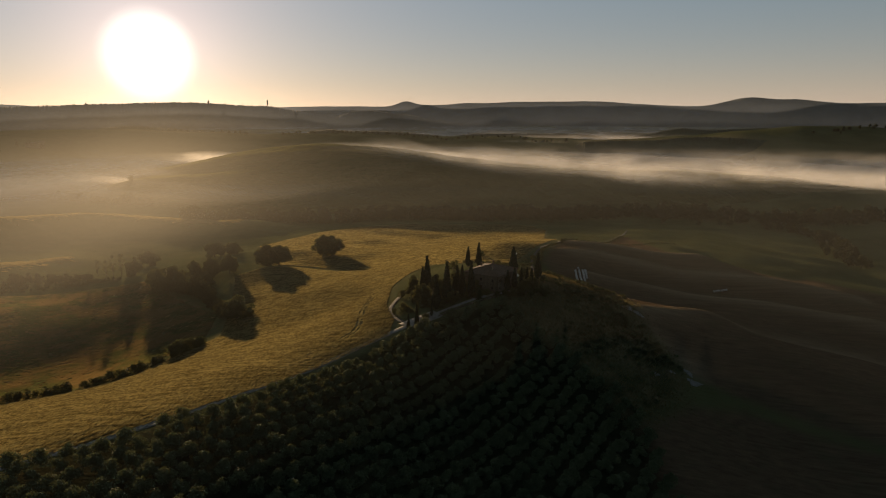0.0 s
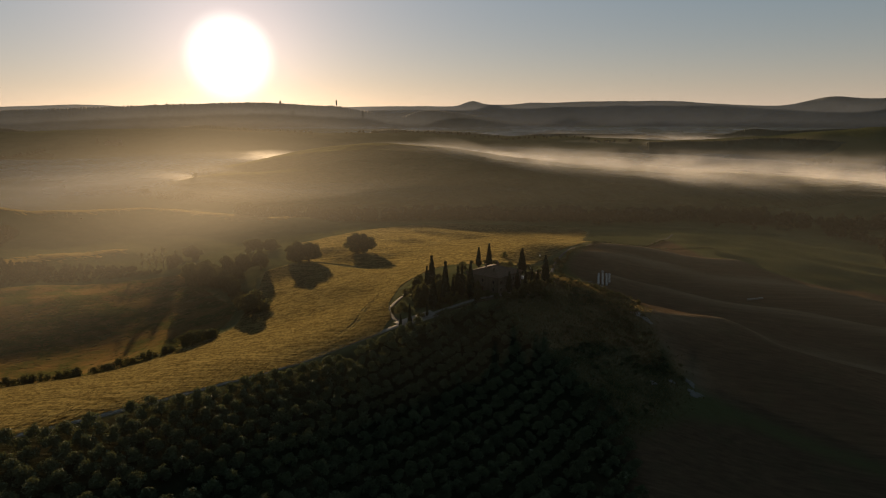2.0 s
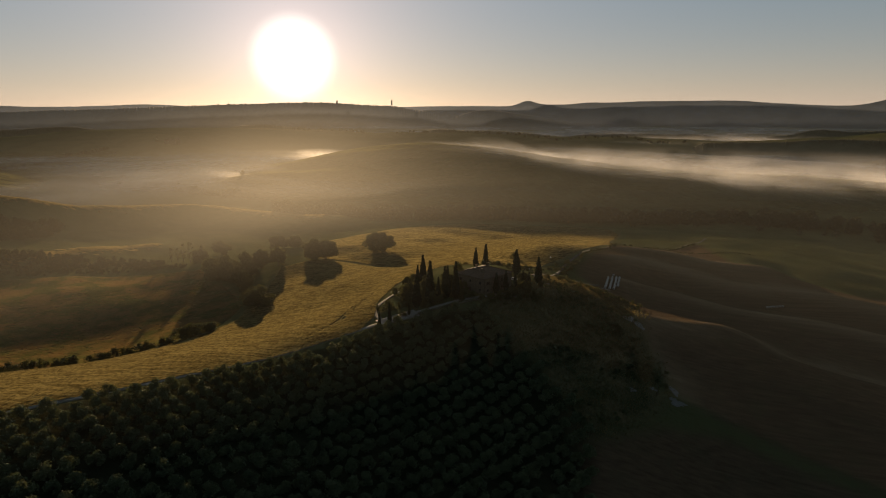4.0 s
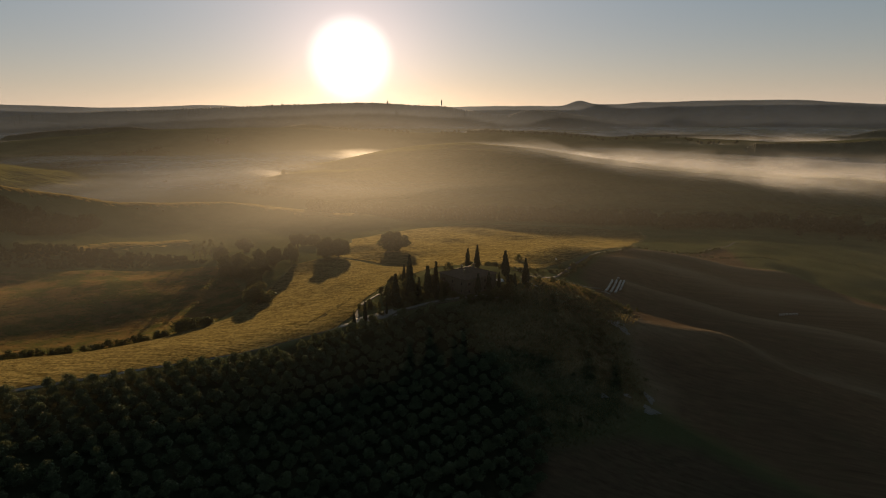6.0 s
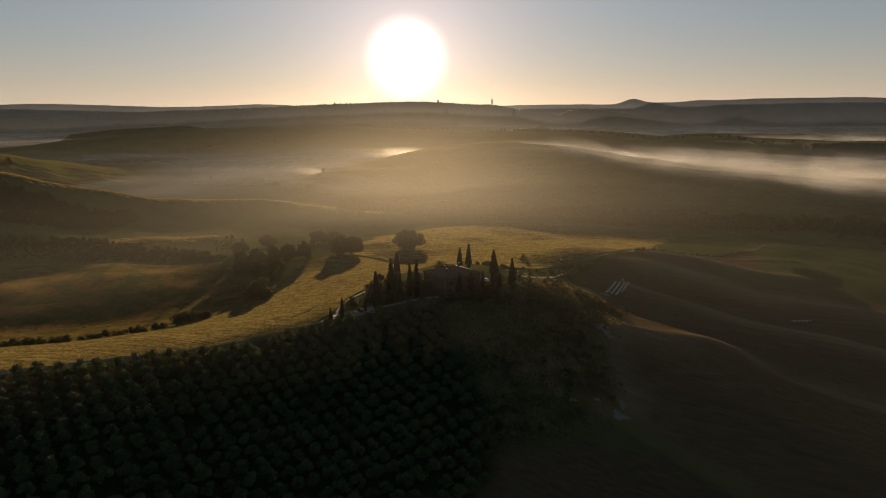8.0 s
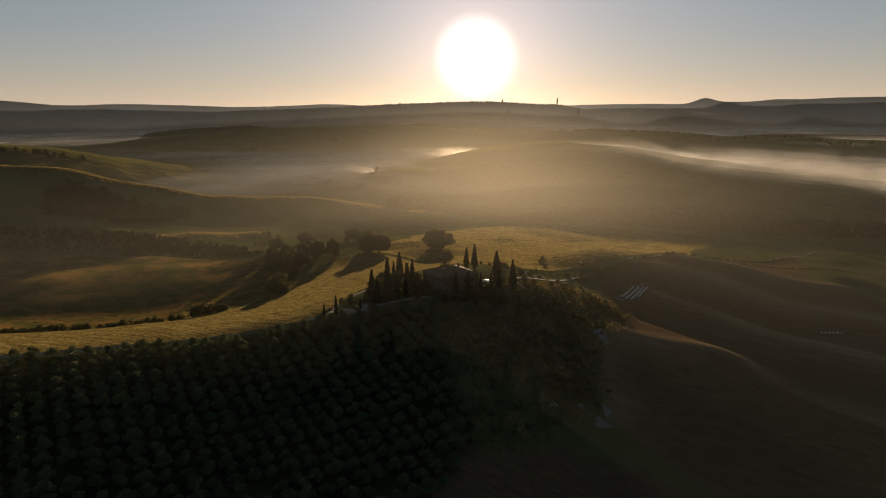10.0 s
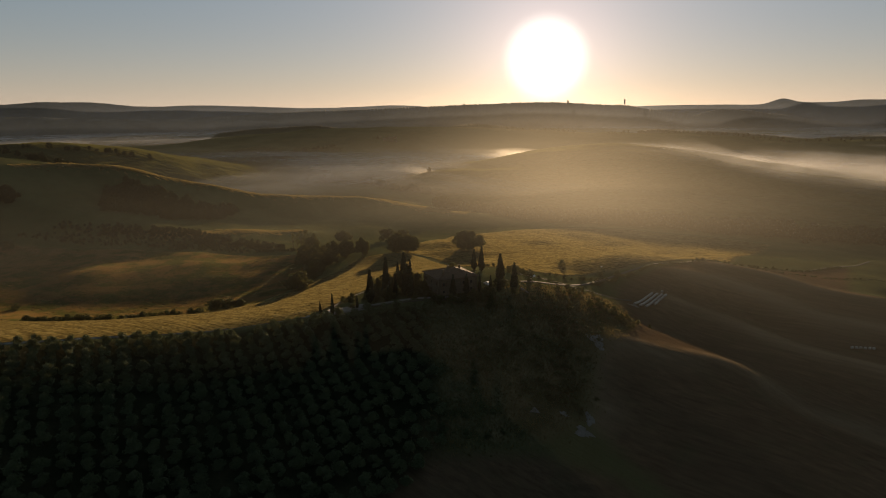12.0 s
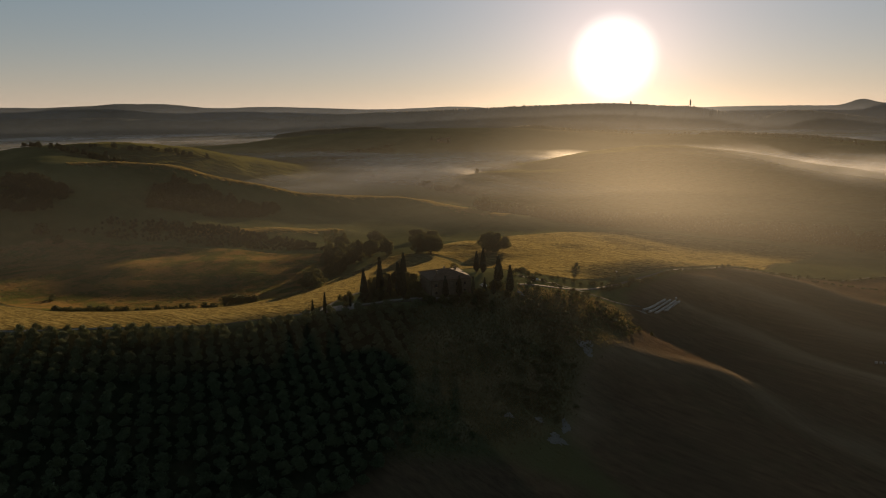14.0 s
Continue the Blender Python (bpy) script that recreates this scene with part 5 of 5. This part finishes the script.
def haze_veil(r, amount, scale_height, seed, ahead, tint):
    """An upright veil round the view for haze, and near by for sun glare, thinning upwards."""
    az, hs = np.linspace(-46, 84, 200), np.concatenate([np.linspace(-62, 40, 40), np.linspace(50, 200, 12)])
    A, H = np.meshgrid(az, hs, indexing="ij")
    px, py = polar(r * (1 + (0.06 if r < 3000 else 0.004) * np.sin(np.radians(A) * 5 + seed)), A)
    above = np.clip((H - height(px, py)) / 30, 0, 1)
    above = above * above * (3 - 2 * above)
    lid = np.clip((86 - H) / 60, 0, 1) if r < 560 else np.clip((200 - H) / 120, 0, 1)    # the near veils stay low, to lift the ground and not the sky
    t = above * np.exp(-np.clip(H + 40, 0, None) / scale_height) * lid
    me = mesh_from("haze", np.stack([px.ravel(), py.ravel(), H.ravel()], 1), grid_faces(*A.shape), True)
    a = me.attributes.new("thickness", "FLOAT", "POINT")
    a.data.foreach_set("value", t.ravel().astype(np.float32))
    tagged(linked("haze_veil", me, mist_material("haze", amount, 0.0016, -0.1, 0.75, tint, ahead)), "thin veil for morning haze over the valley and sun glare", "haze", kind="stuff")


def mist_curtains(points, width, count, top, amount, patch, seed, lo=0.25, hi=0.62, ahead=0.2, hug=0.0):
    """A bank of mist with depth: upright curtains one behind the other, from the ground to a billowing top."""
    line = smooth_line(points, 22.0)
    d = np.gradient(line, axis=0)
    side = np.stack([-d[:, 1], d[:, 0]], 1) / np.linalg.norm(d, axis=1)[:, None]
    u = np.linspace(0, 1, len(line))
    ends = np.clip(np.minimum(u, 1 - u) / 0.16, 0, 1)
    ends = ends * ends * (3 - 2 * ends)
    rows = np.linspace(0, 1, 12)
    mat = mist_material("mist", amount, patch, lo, hi, (0.92, 0.92, 0.92), ahead)
    for k, off in enumerate(np.linspace(-0.92, 0.92, count)):
        xy = line + side * (off * width + 6 * np.sin(u * 19 + k + seed))[:, None]
        floor = height(xy[:, 0], xy[:, 1])
        s_ = u * len(line) * 22.0
        crown = np.interp(u, np.linspace(0, 1, len(top)), top) + 3.0 * np.sin(s_ / 71 + k * 1.9 + seed) + 2.0 * np.sin(s_ / 29 + k * 2.7) - 6 * abs(off)
        crown = np.maximum(crown, floor + hug * (0.8 + 0.4 * np.sin(s_ / 47 + k)))
        tall = np.maximum(crown - floor, 3.0)
        z = floor[:, None] - 0.5 + tall[:, None] * rows[None, :]
        t = (1 - rows[None, :] ** 1.6) * np.clip((crown - floor) / 8, 0.0, 1)[:, None] * (ends * (1 - off * off))[:, None]
        v = np.stack([np.broadcast_to(xy[:, :1], z.shape), np.broadcast_to(xy[:, 1:], z.shape), z], -1).reshape(-1, 3)
        me = mesh_from("mist", v, grid_faces(len(line), len(rows)), True)
        a = me.attributes.new("thickness", "FLOAT", "POINT")
        a.data.foreach_set("value", t.ravel().astype(np.float32))
        tagged(linked("mist_bank", me, mat), "bright bank of morning mist between the hills", "mist", kind="stuff")


for k, (z, amount, lo, hi) in enumerate(((-38, 0.35, 0.20, 0.55), (-30, 0.30, 0.30, 0.60))):
    mist_layer(z, amount, 0.004, lo, hi, 10, k * 1.7)
# the long bank behind the valley hill, pouring over its shoulder
mist_curtains([(-330, 1470), (-180, 1390), (-40, 1290), (150, 1200), (400, 1100), (700, 1030), (1050, 980)], 150, 10, (-14, 6, 5, -3, -8), 0.17, 0.012, 0.6, 0.30, 0.68, hug=9)
mist_curtains([(-200, 1300), (-20, 1210), (150, 1130), (320, 1070), (520, 1010), (760, 960), (1000, 930)], 110, 9, (-40, -40), 0.145, 0.013, 4.4, 0.26, 0.68, hug=20)
mist_curtains([(-150, 1640), (200, 1520), (600, 1420), (1100, 1330), (1600, 1260)], 130, 6, (4, 2, -2, -4), 0.14, 0.011, 2.2, 0.30, 0.66)
# thinner banks in the farther valleys
mist_curtains([(200, 2480), (800, 2330), (1300, 2100), (1800, 1850)], 70, 4, (-8, -10, -12), 0.22, 0.004, 1.1)
mist_curtains([(-300, 2100), (100, 2050), (500, 1950)], 60, 3, (-14, -12), 0.16, 0.004, 3.4)
mist_curtains([(-1700, 1500), (-1350, 1750), (-950, 2050)], 70, 4, (-6, -10), 0.20, 0.004, 4.1)
# the pool about the farm spur, with a puff beside the farm
mist_curtains([(-1150, 1500), (-900, 1500), (-650, 1480), (-420, 1480)], 90, 5, (-22, -16, -10), 0.12, 0.006, 2.1)
mist_curtains([(-1050, 1240), (-850, 1230), (-620, 1150), (-400, 1100)], 80, 4, (-30, -28), 0.10, 0.008, 5.0)
mist_curtains([(-875, 1600), (-800, 1640), (-715, 1650)], 40, 5, (-20, -20), 0.085, 0.030, 5.2, 0.34, 0.66, hug=15)
mist_curtains([(-980, 1345), (-880, 1375), (-820, 1380)], 40, 5, (-40, -40), 0.05, 0.030, 2.7, 0.34, 0.66, hug=12)
# colour of the scattered light put into the veil tints, blue for the far ones
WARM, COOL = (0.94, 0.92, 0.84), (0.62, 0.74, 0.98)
# veils nearest the view are added to imitate sun glare lifting the dark foreground
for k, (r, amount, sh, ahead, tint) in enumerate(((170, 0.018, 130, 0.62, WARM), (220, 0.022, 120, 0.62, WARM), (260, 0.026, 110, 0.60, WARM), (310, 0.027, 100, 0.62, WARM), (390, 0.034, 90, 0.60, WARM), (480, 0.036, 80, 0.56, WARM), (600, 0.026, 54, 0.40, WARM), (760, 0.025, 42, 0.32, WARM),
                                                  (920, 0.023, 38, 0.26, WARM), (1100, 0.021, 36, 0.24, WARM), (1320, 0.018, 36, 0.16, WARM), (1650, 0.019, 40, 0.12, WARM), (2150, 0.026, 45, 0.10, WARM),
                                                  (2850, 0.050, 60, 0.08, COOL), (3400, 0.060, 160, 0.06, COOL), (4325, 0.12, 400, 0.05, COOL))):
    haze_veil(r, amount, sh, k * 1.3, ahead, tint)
